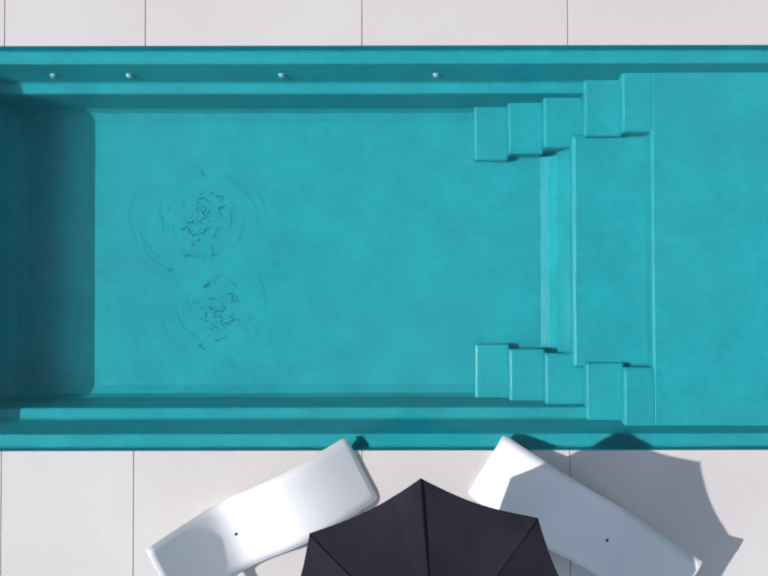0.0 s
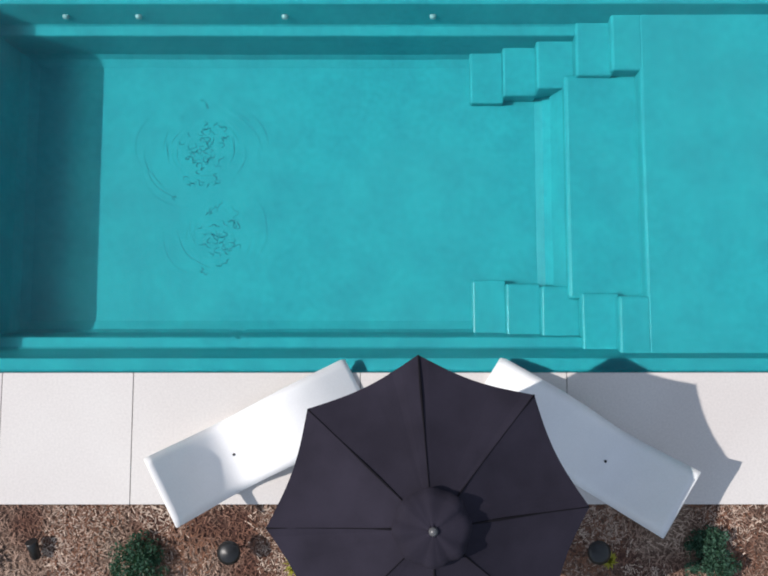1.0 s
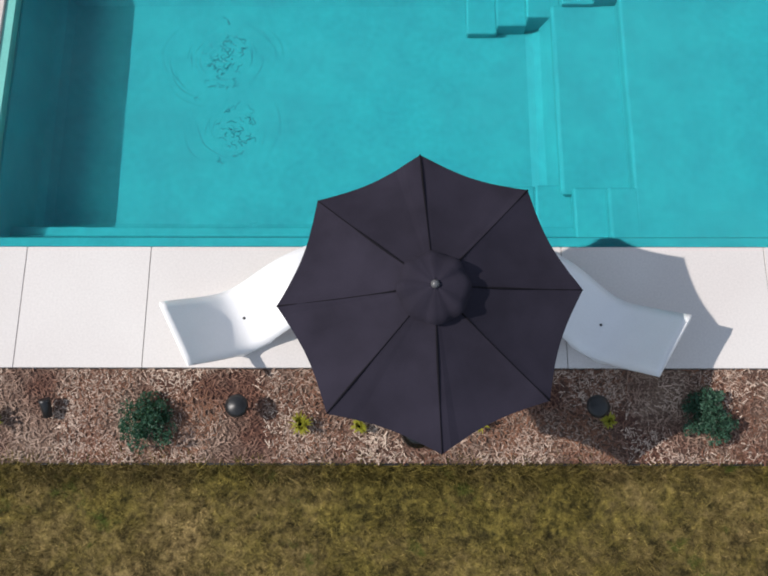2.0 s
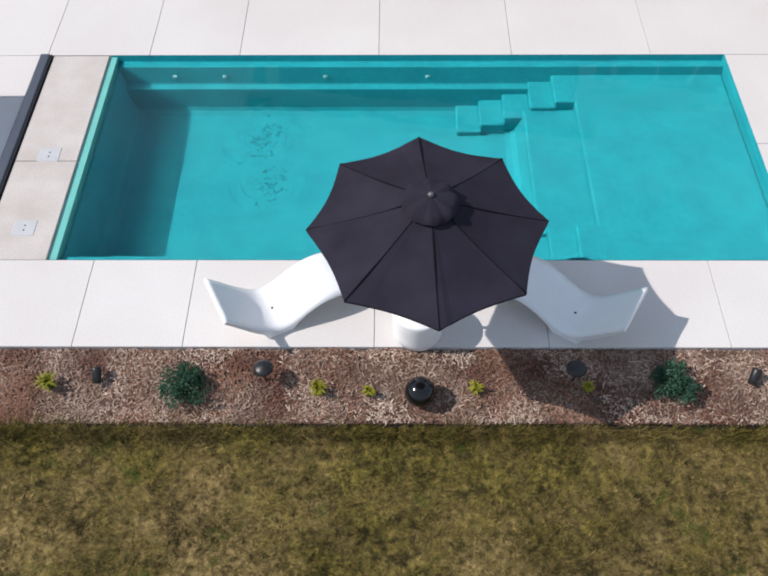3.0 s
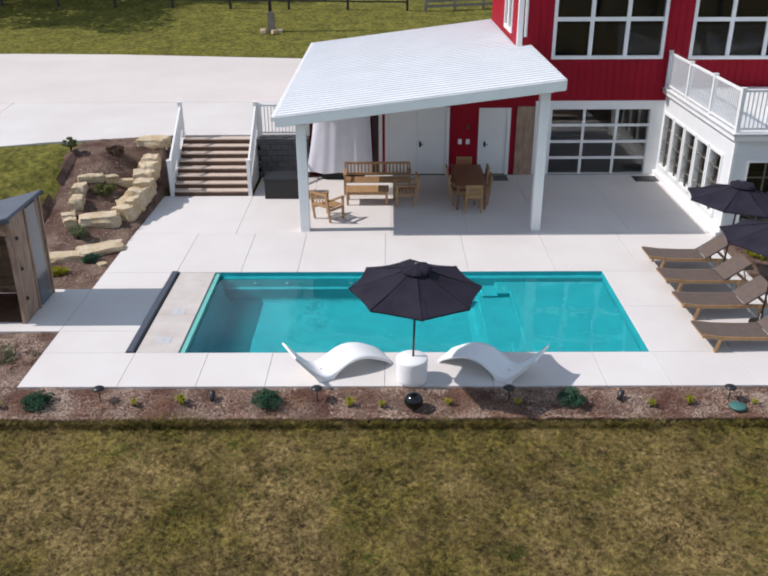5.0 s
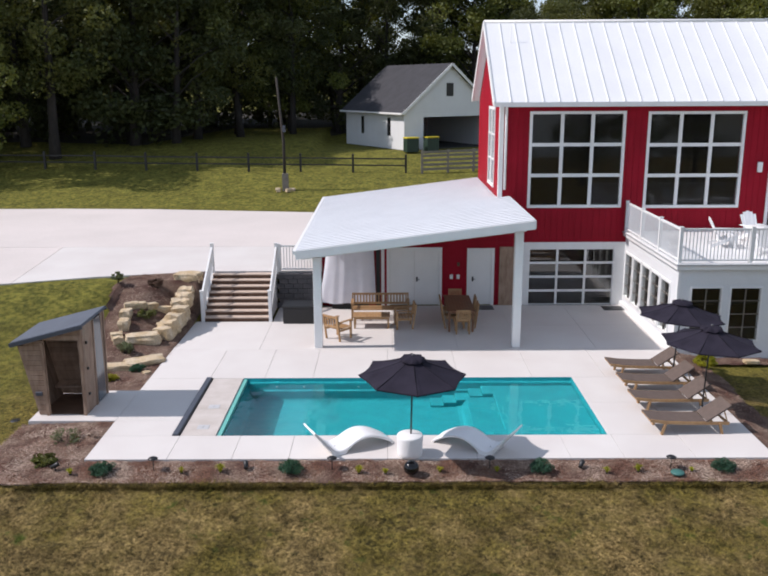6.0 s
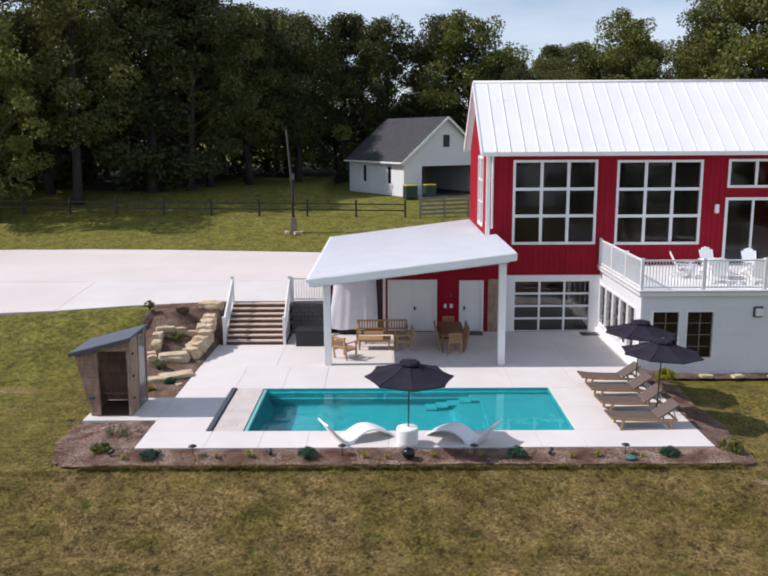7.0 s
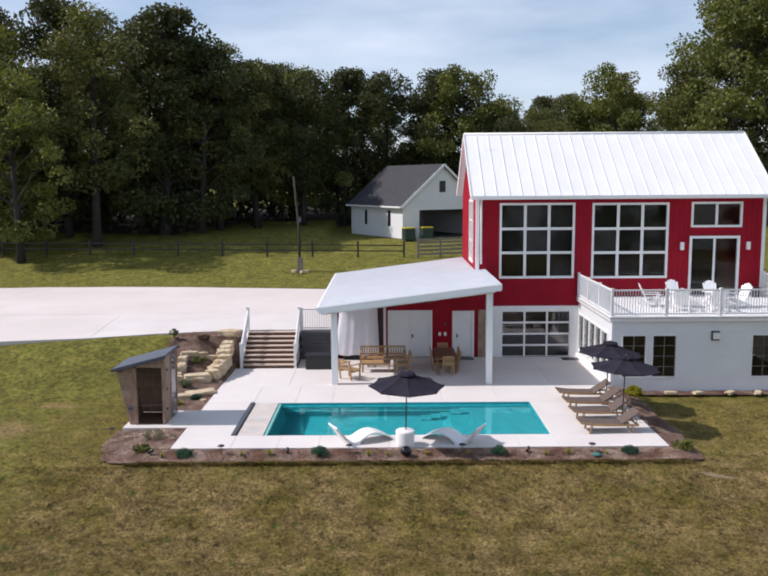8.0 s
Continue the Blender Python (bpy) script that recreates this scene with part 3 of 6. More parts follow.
def window_unit(parent, x0, x1, z0, z1, y, cols, rows, trim=0.10, bar_w=0.07, axis="x", name="window", face=-1, frame_mat=None, bar_mat=None, glass=None):
    """Trim, bars and a pane for each light. It fills the hole (x0..x1, z0..z1) in a wall whose face is at y."""
    fm = frame_mat or WHITE
    P = (lambda a, d: (a, d)) if axis == "x" else (lambda a, d: (d, a))
    w = thing(name, "", "")
    w.parent = parent

    def bx(bm, a0, a1, d0, d1, e0, e1):
        (p, q), (r, s) = P(a0, d0), P(a1, d1)
        box(bm, min(p, r), max(p, r), min(q, s), max(q, s), e0, e1)

    out, inn = y + face * 0.035, y - face * 0.10
    bm = bmesh.new()
    bx(bm, x0 - trim, x0 + 0.02, out, inn, z0 - trim, z1 + trim)
    bx(bm, x1 - 0.02, x1 + trim, out, inn, z0 - trim, z1 + trim)
    bx(bm, x0 + 0.02, x1 - 0.02, out, inn, z1 - 0.02, z1 + trim)
    bx(bm, x0 + 0.02, x1 - 0.02, out - face * -0.015, inn, z0 - trim, z0 + 0.02)
    part("frame", bm, fm, w)
    for c in range(1, cols):
        x = x0 + (x1 - x0) * c / cols
        bm = bmesh.new()
        bx(bm, x - bar_w / 2, x + bar_w / 2, y + face * 0.012, y - face * 0.06, z0 + 0.02, z1 - 0.02)
        part("mullion", bm, bar_mat or fm, w)
    for r in range(1, rows):
        z = z0 + (z1 - z0) * r / rows
        for c in range(cols):
            a0 = x0 + (x1 - x0) * c / cols + (bar_w / 2 if c else 0.02)
            a1 = x0 + (x1 - x0) * (c + 1) / cols - (bar_w / 2 if c < cols - 1 else 0.02)
            bm = bmesh.new()
            bx(bm, a0, a1, y + face * 0.008, y - face * 0.055, z - bar_w / 2, z + bar_w / 2)
            part("glazing_bar", bm, bar_mat or fm, w)
    for c in range(cols):
        for r in range(rows):
            a0, a1 = x0 + (x1 - x0) * c / cols, x0 + (x1 - x0) * (c + 1) / cols
            e0, e1 = z0 + (z1 - z0) * r / rows, z0 + (z1 - z0) * (r + 1) / rows
            bm = bmesh.new()
            bx(bm, a0 + 0.021, a1 - 0.021, y - face * 0.020, y - face * 0.032, e0 + 0.021, e1 - 0.021)
            pane = part("pane", bm, glass or GLASS, w)
            pane.visible_shadow = False
    return w


house = thing("red_house", "barn-red two-storey house with white trim and white metal roof", "house")
W1, W2, W3, SL = (4.88, 8.26, 3.88, 7.28), (9.24, 12.68, 3.86, 7.26), (13.90, 16.14, 6.25, 7.28), (13.88, 16.06, 2.93, 5.66)
GD = (4.97, 8.21, 0.0, 2.20)
bm = bmesh.new()
panel_wall(bm, HX0, HX1, 2.47, EAVE, HY0, HY0 + 0.2, [W1, W2, W3, SL])
part("front_wall", bm, RED, house)
bm = bmesh.new()
panel_wall(bm, 4.42, 8.68, 0.0, 2.47, HY0 - 0.01, HY0 + 0.2, [(GD[0], GD[1], -0.01, GD[3])])
part("garage_surround", bm, WHITE, house, "white surround of the glazed garage door")
bm = bmesh.new()
box(bm, HX0, 4.418, HY0, HY0 + 0.2, 0.0, 2.468)
part("front_wall_strip", bm, RED, house)
LW = [(13.6, 14.35, 4.5, 7.4), (14.55, 15.3, 4.5, 7.4)]
bm = bmesh.new()
panel_wall(bm, HY0 + 0.2, HY1, 0.0, EAVE, HX0, HX0 + 0.2, LW, "y")
part("gable_wall", bm, RED, house)
for x in (HX0, HX1 - 0.2):
    bm = bmesh.new()
    vs = [bm.verts.new((xx, y, z)) for xx in (x, x + 0.2) for y, z in ((HY0, EAVE + 0.002), (HY1, EAVE + 0.002), (RIDGE_Y, RIDGE_Z - 0.15))]
    for f in ((0, 1, 2), (5, 4, 3), (0, 3, 4, 1), (1, 4, 5, 2), (2, 5, 3, 0)):
        bm.faces.new([vs[i] for i in f])
    bmesh.ops.recalc_face_normals(bm, faces=bm.faces[:])
    part("gable_peak", bm, RED, house)
bm = bmesh.new()
panel_wall(bm, HX0 + 0.2, HX1, 0.0, EAVE, HY1 - 0.2, HY1, [])
panel_wall(bm, HY0 + 0.2, HY1 - 0.2, 0.0, EAVE, HX1 - 0.2, HX1, [], "y")
part("rear_wall", bm, RED, house)
# vertical ribs of the metal siding
bm = bmesh.new()
x = HX0 + 0.22
while x < HX1 - 0.2:
    spans = [(2.47, EAVE)]
    for h in (W1, W2, W3, SL):
        if h[0] - 0.12 < x < h[1] + 0.12:
            spans = [s for (a, c) in spans for s in ((a, min(c, h[2] - 0.11)), (max(a, h[3] + 0.11), c)) if s[1] - s[0] > 0.05]
    for a, c in spans:
        box(bm, x - 0.011, x + 0.011, HY0 - 0.014, HY0 + 0.002, a, c)
    x += 0.228
tagged(part("siding_ribs", bm, RED, house), kind="stuff")
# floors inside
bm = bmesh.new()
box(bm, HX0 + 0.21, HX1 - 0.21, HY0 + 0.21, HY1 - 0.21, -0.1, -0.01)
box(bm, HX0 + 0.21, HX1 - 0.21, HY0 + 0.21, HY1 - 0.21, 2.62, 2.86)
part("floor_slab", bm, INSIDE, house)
# partitions and ceiling added behind the glass to keep the rooms dark
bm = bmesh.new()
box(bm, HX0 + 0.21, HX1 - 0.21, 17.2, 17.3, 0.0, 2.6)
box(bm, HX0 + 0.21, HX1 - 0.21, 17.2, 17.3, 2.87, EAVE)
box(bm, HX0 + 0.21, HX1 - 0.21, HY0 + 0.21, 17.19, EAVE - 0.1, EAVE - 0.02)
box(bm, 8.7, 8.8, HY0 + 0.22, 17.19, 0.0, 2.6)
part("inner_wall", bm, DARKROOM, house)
# roof: two slopes with standing seams
OV, OVX = 0.42, 0.29
slope = (RIDGE_Z - EAVE) / (RIDGE_Y - HY0)
ez = EAVE - OV * slope * 0.35
for s, nm in ((1, "roof_slope"), (-1, "roof_slope")):
    ye = RIDGE_Y - s * (RIDGE_Y - HY0 + OV)
    bm = bmesh.new()
    vs = [bm.verts.new(v) for v in ((HX0 - OVX, ye, ez + 0.12), (HX1 + OVX, ye, ez + 0.12), (HX1 + OVX, RIDGE_Y, RIDGE_Z), (HX0 - OVX, RIDGE_Y, RIDGE_Z),
                                    (HX0 - OVX, ye, ez - 0.0), (HX1 + OVX, ye, ez - 0.0), (HX1 + OVX, RIDGE_Y, RIDGE_Z - 0.14), (HX0 - OVX, RIDGE_Y, RIDGE_Z - 0.14))]
    for f in ((0, 1, 2, 3), (7, 6, 5, 4), (0, 4, 5, 1), (1, 5, 6, 2), (3, 2, 6, 7), (0, 3, 7, 4)):
        bm.faces.new([vs[i] for i in f])
    bmesh.ops.recalc_face_normals(bm, faces=bm.faces[:])
    ob = part(nm, bm, ROOFMETAL, house)
    cnt = 24
    for k in range(cnt + 1):
        x = HX0 - OVX + 0.02 + (HX1 - HX0 + 2 * OVX - 0.04) * k / cnt
        bm = bmesh.new()
        bar(bm, (x, ye, ez + 0.135), (x, RIDGE_Y - s * 0.08, RIDGE_Z + 0.012 - 0.08 * slope * 0.9), 0.022, 0.05)
        part("seam", bm, ROOFMETAL, ob)
bm = bmesh.new()
tube(bm, [(HX0 - OVX, RIDGE_Y, RIDGE_Z + 0.0), (HX1 + OVX, RIDGE_Y, RIDGE_Z + 0.0)], 0.075, 10)
part("ridge_cap", bm, WHITE, house)
bm = bmesh.new()
box(bm, HX0 - OVX, HX1 + OVX, HY0 - OV - 0.12, HY0 - OV - 0.003, ez - 0.05, ez + 0.10)
part("gutter", bm, WHITE, house, "white front gutter")
bm = bmesh.new()
box(bm, HX0 - 0.05, HX1 + 0.05, HY0 - OV + 0.01, HY0 - 0.02, ez - 0.06, ez - 0.02)
part("soffit", bm, WHITE, house)
for s in (1, -1):
    for x in (HX0 - OVX - 0.03, HX1 + OVX + 0.003):
        bm = bmesh.new()
        ye = RIDGE_Y - s * (RIDGE_Y - HY0 + OV)
        bar(bm, (x + 0.014, ye, ez + 0.03), (x + 0.014, RIDGE_Y, RIDGE_Z - 0.07), 0.028, 0.22)
        part("bargeboard", bm, WHITE, house)
for x, y in ((HX0 - 0.02, HY0 - 0.02), (HX1 - 0.12, HY0 - 0.02)):
    bm = bmesh.new()
    box(bm, x, x + 0.16, y, y + 0.16, 2.47 if x > 10 else 3.9, EAVE - 0.02)
    part("corner_board", bm, WHITE, house)
bm = bmesh.new()
tube(bm, [(HX0 + 0.22, HY0 - 0.10, EAVE - 0.1), (HX0 + 0.22, HY0 - 0.07, EAVE - 0.4), (HX0 + 0.22, HY0 - 0.07, 4.5)], 0.05, 8)
part("downpipe", bm, WHITE, house)
window_unit(house, *W1, HY0, 3, 3, 0.085, 0.125)
window_unit(house, *W2, HY0, 3, 3, 0.085, 0.125)
window_unit(house, *W3, HY0, 2, 1, 0.085, 0.11)
window_unit(house, *SL, HY0, 2, 1, 0.10, 0.09, name="sliding_door")
for h in LW:
    window_unit(house, *h, HX0, 1, 3, 0.09, 0.06, "y")
window_unit(house, *GD, HY0 + 0.06, 3, 4, 0.0, 0.085, name="glazed_garage_door", glass=DOORGLASS)
for x in (13.42, 16.55):
    part("wall_lamp", soft_box(x - 0.09, x + 0.09, HY0 - 0.12, HY0 - 0.002, 5.10, 5.48, 0.03), WHITE, house, "white outdoor wall lamp")
bm = bmesh.new()
tube(bm, [(4.35, 14.6, 9.2), (4.35, 14.6, 10.55)], 0.012, 6)
tube(bm, [(4.2, 14.6, 9.85), (4.62, 14.6, 9.85)], 0.01, 6)
part("roof_aerial", bm, WHITE, house, "thin roof aerial")

# ---- sunroom with roof terrace ----
SX0, SX1, SY0, SLAB = 8.62, 17.3, 6.33, 2.72
TANBAR = material("bronze_glazing_bar", (0.16, 0.14, 0.12), 0.5, 0.1)
sunroom = thing("sunroom", "white sided sunroom with gridded windows and roof terrace", "house extension")
FWIN = [(9.05, 10.02, 0.38, 2.12), (10.29, 11.26, 0.38, 2.12), (14.34, 15.3, 0.38, 2.12)]
SWIN = [(6.98 + 1.03 * k, 6.98 + 1.03 * k + 0.84, 0.42, 2.10) for k in range(5)]
bm = bmesh.new()
panel_wall(bm, SX0, SX1, -0.3, SLAB, SY0, SY0 + 0.18, FWIN)
part("front_wall", bm, SIDING, sunroom)
bm = bmesh.new()
panel_wall(bm, SY0 + 0.18, HY0, -0.3, SLAB, SX0, SX0 + 0.18, SWIN, "y")
part("side_wall", bm, SIDING, sunroom)
bm = bmesh.new()
panel_wall(bm, SY0 + 0.18, HY0, -0.3, SLAB, SX1 - 0.18, SX1, [], "y")
part("side_wall", bm, SIDING, sunroom)
# wide siding sheets, each lapping a little over the one below
for z, zt in ((-0.28, 0.316), (0.32, 1.266), (1.27, 2.236), (2.24, 2.70)):
    for w0, w1 in ((SX0 + 0.062, 9.018), (10.052, 10.258), (11.292, 14.308), (15.332, SX1)) if 0.25 < z < 2.2 else ((SX0 + 0.062, SX1),):
        bm = bmesh.new()
        vs = box(bm, w0, w1, SY0 - 0.020, SY0 - 0.001, z, zt)
        for v in vs[4:]:
            v.co.y = max(v.co.y, SY0 - 0.006)
        part("siding_sheet", bm, SIDING, sunroom)
bm = bmesh.new()
box(bm, SX0 - 0.02, SX0 + 0.06, SY0 - 0.03, SY0 + 0.06, -0.3, SLAB - 0.002)
part("corner_board", bm, WHITE, sunroom)
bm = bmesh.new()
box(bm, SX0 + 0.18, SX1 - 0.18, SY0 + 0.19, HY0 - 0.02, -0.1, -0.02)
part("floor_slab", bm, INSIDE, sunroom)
part("foundation_ledge", soft_box(SX0 - 0.12, SX0 - 0.002, SY0 - 0.03, HY0 - 0.02, -0.3, 0.16, 0.012, 1), WHITE, sunroom)
for h in FWIN:
    window_unit(sunroom, *h, SY0, 2, 4, 0.025, 0.022, name="gridded_window", bar_mat=TANBAR)
for h in SWIN:
    window_unit(sunroom, *h, SX0, 2, 4, 0.06, 0.022, "y", name="gridded_window", bar_mat=TANBAR)
terrace = thing("roof_terrace", "pale terrace deck on the sunroom roof with white fascia", "terrace", kind="structure")
bm = bmesh.new()
box(bm, SX0 - 0.12, SX1 + 0.12, SY0 - 0.16, HY0 - 0.02, SLAB, SLAB + 0.13)
part("fascia", bm, WHITE, terrace)
bm = bmesh.new()
box(bm, SX0 - 0.16, SX1 + 0.16, SY0 - 0.20, HY0 - 0.02, SLAB + 0.134, SLAB + 0.17)
part("drip_edge", bm, material("terrace_grey_board", (0.42, 0.42, 0.43), 0.6, 0.08, 2.0, 30.0), terrace)
TZ = SLAB + 0.172
y = SY0 - 0.18
while y < HY0 - 0.16:
    bm = bmesh.new()
    box(bm, SX0 - 0.14, SX1 + 0.14, y, y + 0.135, TZ, TZ + 0.022)
    part("deck_board", bm, WHITE, terrace)
    y += 0.142
railing = thing("terrace_railing", "white terrace railing with slim pickets", "railing", 0, 0, TZ + 0.022)


def rail_run(parent, p0, p1, n, height=1.07, pick=0.11, post=0.10, ends=(1, 1)):
    p0, p1 = Vector(p0), Vector(p1)
    d = p1 - p0
    for i in range(n + 1):
        if (i == 0 and not ends[0]) or (i == n and not ends[1]):
            continue
        q = p0 + d * i / n
        bm = bmesh.new()
        box(bm, q.x - post / 2, q.x + post / 2, q.y - post / 2, q.y + post / 2, q.z, q.z + height + 0.06)
        box(bm, q.x - post * 0.62, q.x + post * 0.62, q.y - post * 0.62, q.y + post * 0.62, q.z + height + 0.06, q.z + height + 0.085)
        part("post", bm, WHITE, parent)
    for h, t in ((height, 0.06), (0.10, 0.05)):
        bm = bmesh.new()
        bar(bm, p0 + Vector((0, 0, h)), p1 + Vector((0, 0, h)), 0.06, t)
        part("rail", bm, WHITE, parent)
    m = int(d.length / pick)
    for i in range(m):
        q = p0 + d * (i + 0.5) / m
        bm = bmesh.new()
        box(bm, q.x - 0.012, q.x + 0.012, q.y - 0.012, q.y + 0.012, q.z + 0.12, q.z + height - 0.03)
        part("picket", bm, WHITE, parent)


rail_run(railing, (SX0 - 0.05, HY0 - 0.12, 0), (SX0 - 0.05, SY0 - 0.08, 0), 3)
rail_run(railing, (SX0 - 0.05, SY0 - 0.08, 0), (SX1 + 0.05, SY0 - 0.08, 0), 4, ends=(0, 1))
rail_run(railing, (SX1 + 0.05, SY0 - 0.08, 0), (SX1 + 0.05, HY0 - 0.12, 0), 3, ends=(0, 1))
lampbox = thing("wall_lamp", "square bronze and glass wall lamp on white siding", "lamp", 12.82, SY0 - 0.02, 2.1)
part("back_plate", soft_box(-0.17, 0.17, -0.03, 0.0, -0.2, 0.2, 0.008), material("bronze", (0.10, 0.09, 0.08), 0.4, 0.1, metal=0.6), lampbox)
part("shade", soft_box(-0.11, 0.13, -0.16, -0.032, -0.13, 0.13, 0.01), material("frosted_white", (0.78, 0.78, 0.76), 0.4, 0.03), lampbox, "frosted white shade")

# ---- covered porch ----
porch = thing("covered_porch", "open porch with white posts and sloping white metal roof", "porch")
PX0, PX1, PY0, PY1 = -3.36, 4.11, 6.50, 19.25


def porch_z(x):
    return 3.25 + (x - PX0) * 0.124


for x0, x1, y0, y1 in ((PX0, PX1, PY0, HY0 - 0.03), (PX0, HX0 - 0.03, HY0 - 0.026, PY1)):
    bm = bmesh.new()
    vs = box(bm, x0, x1, y0, y1, 0, 0.06)
    for v in vs:
        v.co.z += porch_z(v.co.x)
    rs = part("roof_sheet", bm, ROOFMETAL, porch)
    # unseen dark underside, added to cut the bounce light below the roof
    bm = bmesh.new()
    for v in box(bm, x0 + 0.05, x1 - 0.05, y0 + 0.05, y1 - 0.01, -0.018, -0.004):
        v.co.z += porch_z(v.co.x)
    part("roof_decking", bm, RISER, porch, "dark brown roof underside added to dim the porch")
y = PY0 + 0.03
while y < PY1:
    xe = PX1 if y < HY0 - 0.05 else HX0 - 0.04
    bm = bmesh.new()
    bar(bm, (PX0, y, porch_z(PX0) + 0.072), (xe, y, porch_z(xe) + 0.074), 0.045, 0.03)
    part("roof_rib", bm, ROOFMETAL, porch)
    y += 0.29
for y in (PY0 - 0.012, PY1):
    xe = PX1 if y < HY0 else HX0 - 0.04
    bm = bmesh.new()
    bar(bm, (PX0, y - 0.02, porch_z(PX0) - 0.075), (xe, y - 0.02, porch_z(xe) - 0.075), 0.045, 0.26)
    part("fascia", bm, WHITE, porch)
bm = bmesh.new()
box(bm, PX0 - 0.10, PX0 - 0.002, PY0, PY1, porch_z(PX0) - 0.06, porch_z(PX0) + 0.06)
part("gutter", bm, WHITE, porch, "white eaves gutter")
bm = bmesh.new()
bar(bm, (PX1 + 0.02, PY0, porch_z(PX1) - 0.06), (PX1 + 0.02, HY0 - 0.03, porch_z(PX1) - 0.06), 0.035, 0.24)
part("bargeboard", bm, WHITE, porch)
bm = bmesh.new()
bar(bm, (PX0 + 0.1, 6.98, porch_z(PX0 + 0.1) - 0.19), (PX1 - 0.2, 6.98, porch_z(PX1 - 0.2) - 0.19), 0.16, 0.26)
part("front_beam", bm, WHITE, porch)
for x in (-2.74, 3.70):
    bm = soft_box(x - 0.13, x + 0.13, 6.86, 7.12, 0.0, porch_z(x) - 0.30, 0.012)
    part("post", bm, WHITE, porch)
# rafters in dark brown, again to cut bounce light in the porch
for y in (9.4, 11.6):
    bm = bmesh.new()
    bar(bm, (PX0 + 0.1, y, porch_z(PX0 + 0.1) - 0.13), (PX1 - 0.5, y, porch_z(PX1 - 0.5) - 0.13), 0.09, 0.22)
    part("rafter", bm, RISER, porch)
# back wall of the porch with its doors
pw = thing("wall_north", "barn-red porch wall with white doors", "wall", kind="structure")
DD, SD = (-0.42, 1.53, 0.0, 2.20), (2.67, 3.54, 0.0, 2.16)
bm = bmesh.new()
panel_wall(bm, -3.0, HX0 - 0.002, 0.0, 3.25, HY0, HY0 + 0.2, [(DD[0], DD[1], -0.01, DD[3]), (SD[0], SD[1], -0.01, SD[3])])
vs = box(bm, -3.0, HX0 - 0.002, HY0 + 0.001, HY0 + 0.2, 3.252, 3.3)
for v in vs[4:]:
    v.co.z = porch_z(v.co.x) - 0.02
part("red_boards", bm, RED, pw)


def plain_door(x0, x1, z1, double=False):
    d = thing("door_1" if double else "door_2", "white double door" if double else "white single door", "door", kind="structure")
    bm = bmesh.new()
    for a, c in ((x0 - 0.09, x0 + 0.03), (x1 - 0.03, x1 + 0.09)):
        box(bm, a, c, HY0 - 0.03, HY0 + 0.1, 0.0, z1 + 0.09)
    box(bm, x0 + 0.03, x1 - 0.03, HY0 - 0.03, HY0 + 0.1, z1 - 0.03, z1 + 0.09)
    part("door_frame", bm, WHITE, d)
    mid = (x0 + x1) / 2
    for a, c in (((x0, mid), (mid, x1)) if double else ((x0, x1),)):
        part("door_leaf", soft_box(a + (0.034 if a == x0 else 0.002), c - 0.034 if not double or c == x1 else c - 0.002, HY0 + 0.0, HY0 + 0.05, 0.02, z1 - 0.034, 0.004, 1), WHITE, d)
    hx = mid + 0.10 if double else x0 + 0.13
    bm = bmesh.new()
    box(bm, hx - 0.03, hx + 0.03, HY0 - 0.02, HY0 - 0.001, 0.95, 1.13)
    tube(bm, [(hx, HY0 - 0.02, 1.04), (hx, HY0 - 0.06, 1.04), (hx + 0.10, HY0 - 0.06, 1.04)], 0.011, 8)
    part("door_handle", bm, BLACKMETAL, d, "dark lever handle")


plain_door(DD[0], DD[1], DD[3], True)
plain_door(SD[0], SD[1], SD[3])
for x in (-0.78,):
    bm = bmesh.new()
    box(bm, x - 0.14, x + 0.02, HY0 - 0.02, HY0 - 0.001, 0, 2.9)
    part("dark_panel", bm, BLACKMETAL, pw)
    bm = bmesh.new()
    box(bm, x + 0.06, x + 0.18, HY0 - 0.05, HY0 - 0.001, 0, 2.9)
    part("white_trim", bm, WHITE, pw)
bm = bmesh.new()
box(bm, 3.82, 4.40, HY0 - 0.06, HY0 - 0.012, 0.0, 2.3)
part("wood_panel", bm, CEDAR, pw, "natural wood panel beside the garage door")
for x in (1.98, 2.24):
    part("wall_box", soft_box(x - 0.06, x + 0.06, HY0 - 0.05, HY0 - 0.001, 1.05, 1.22, 0.01), WHITE, pw, "small white wall box")
part("wall_dial", soft_box(2.2, 2.3, HY0 - 0.03, HY0 - 0.001, 1.55, 1.70, 0.01), RISER, pw)

# ---- retaining wall and stairs to the drive ----
rw = thing("retaining_wall", "dark block retaining wall beside the stairs", "wall", kind="structure")
for r in range(7):
    for k in range(5):
        a = -4.80 + k * 0.36 + (0.16 if r % 2 else 0.0)
        c = min(a + 0.354, -3.01)
        if c - a > 0.08:
            part("block", soft_box(a, c, 11.9, 12.19, r * 0.19, r * 0.19 + 0.186, 0.01, 1), RETAIN, rw)
stairs = thing("stairs", "wooden steps with brown risers and white railings", "stairs", kind="structure")
ST0, RISE, RUN = 10.0, 0.1675, 0.27
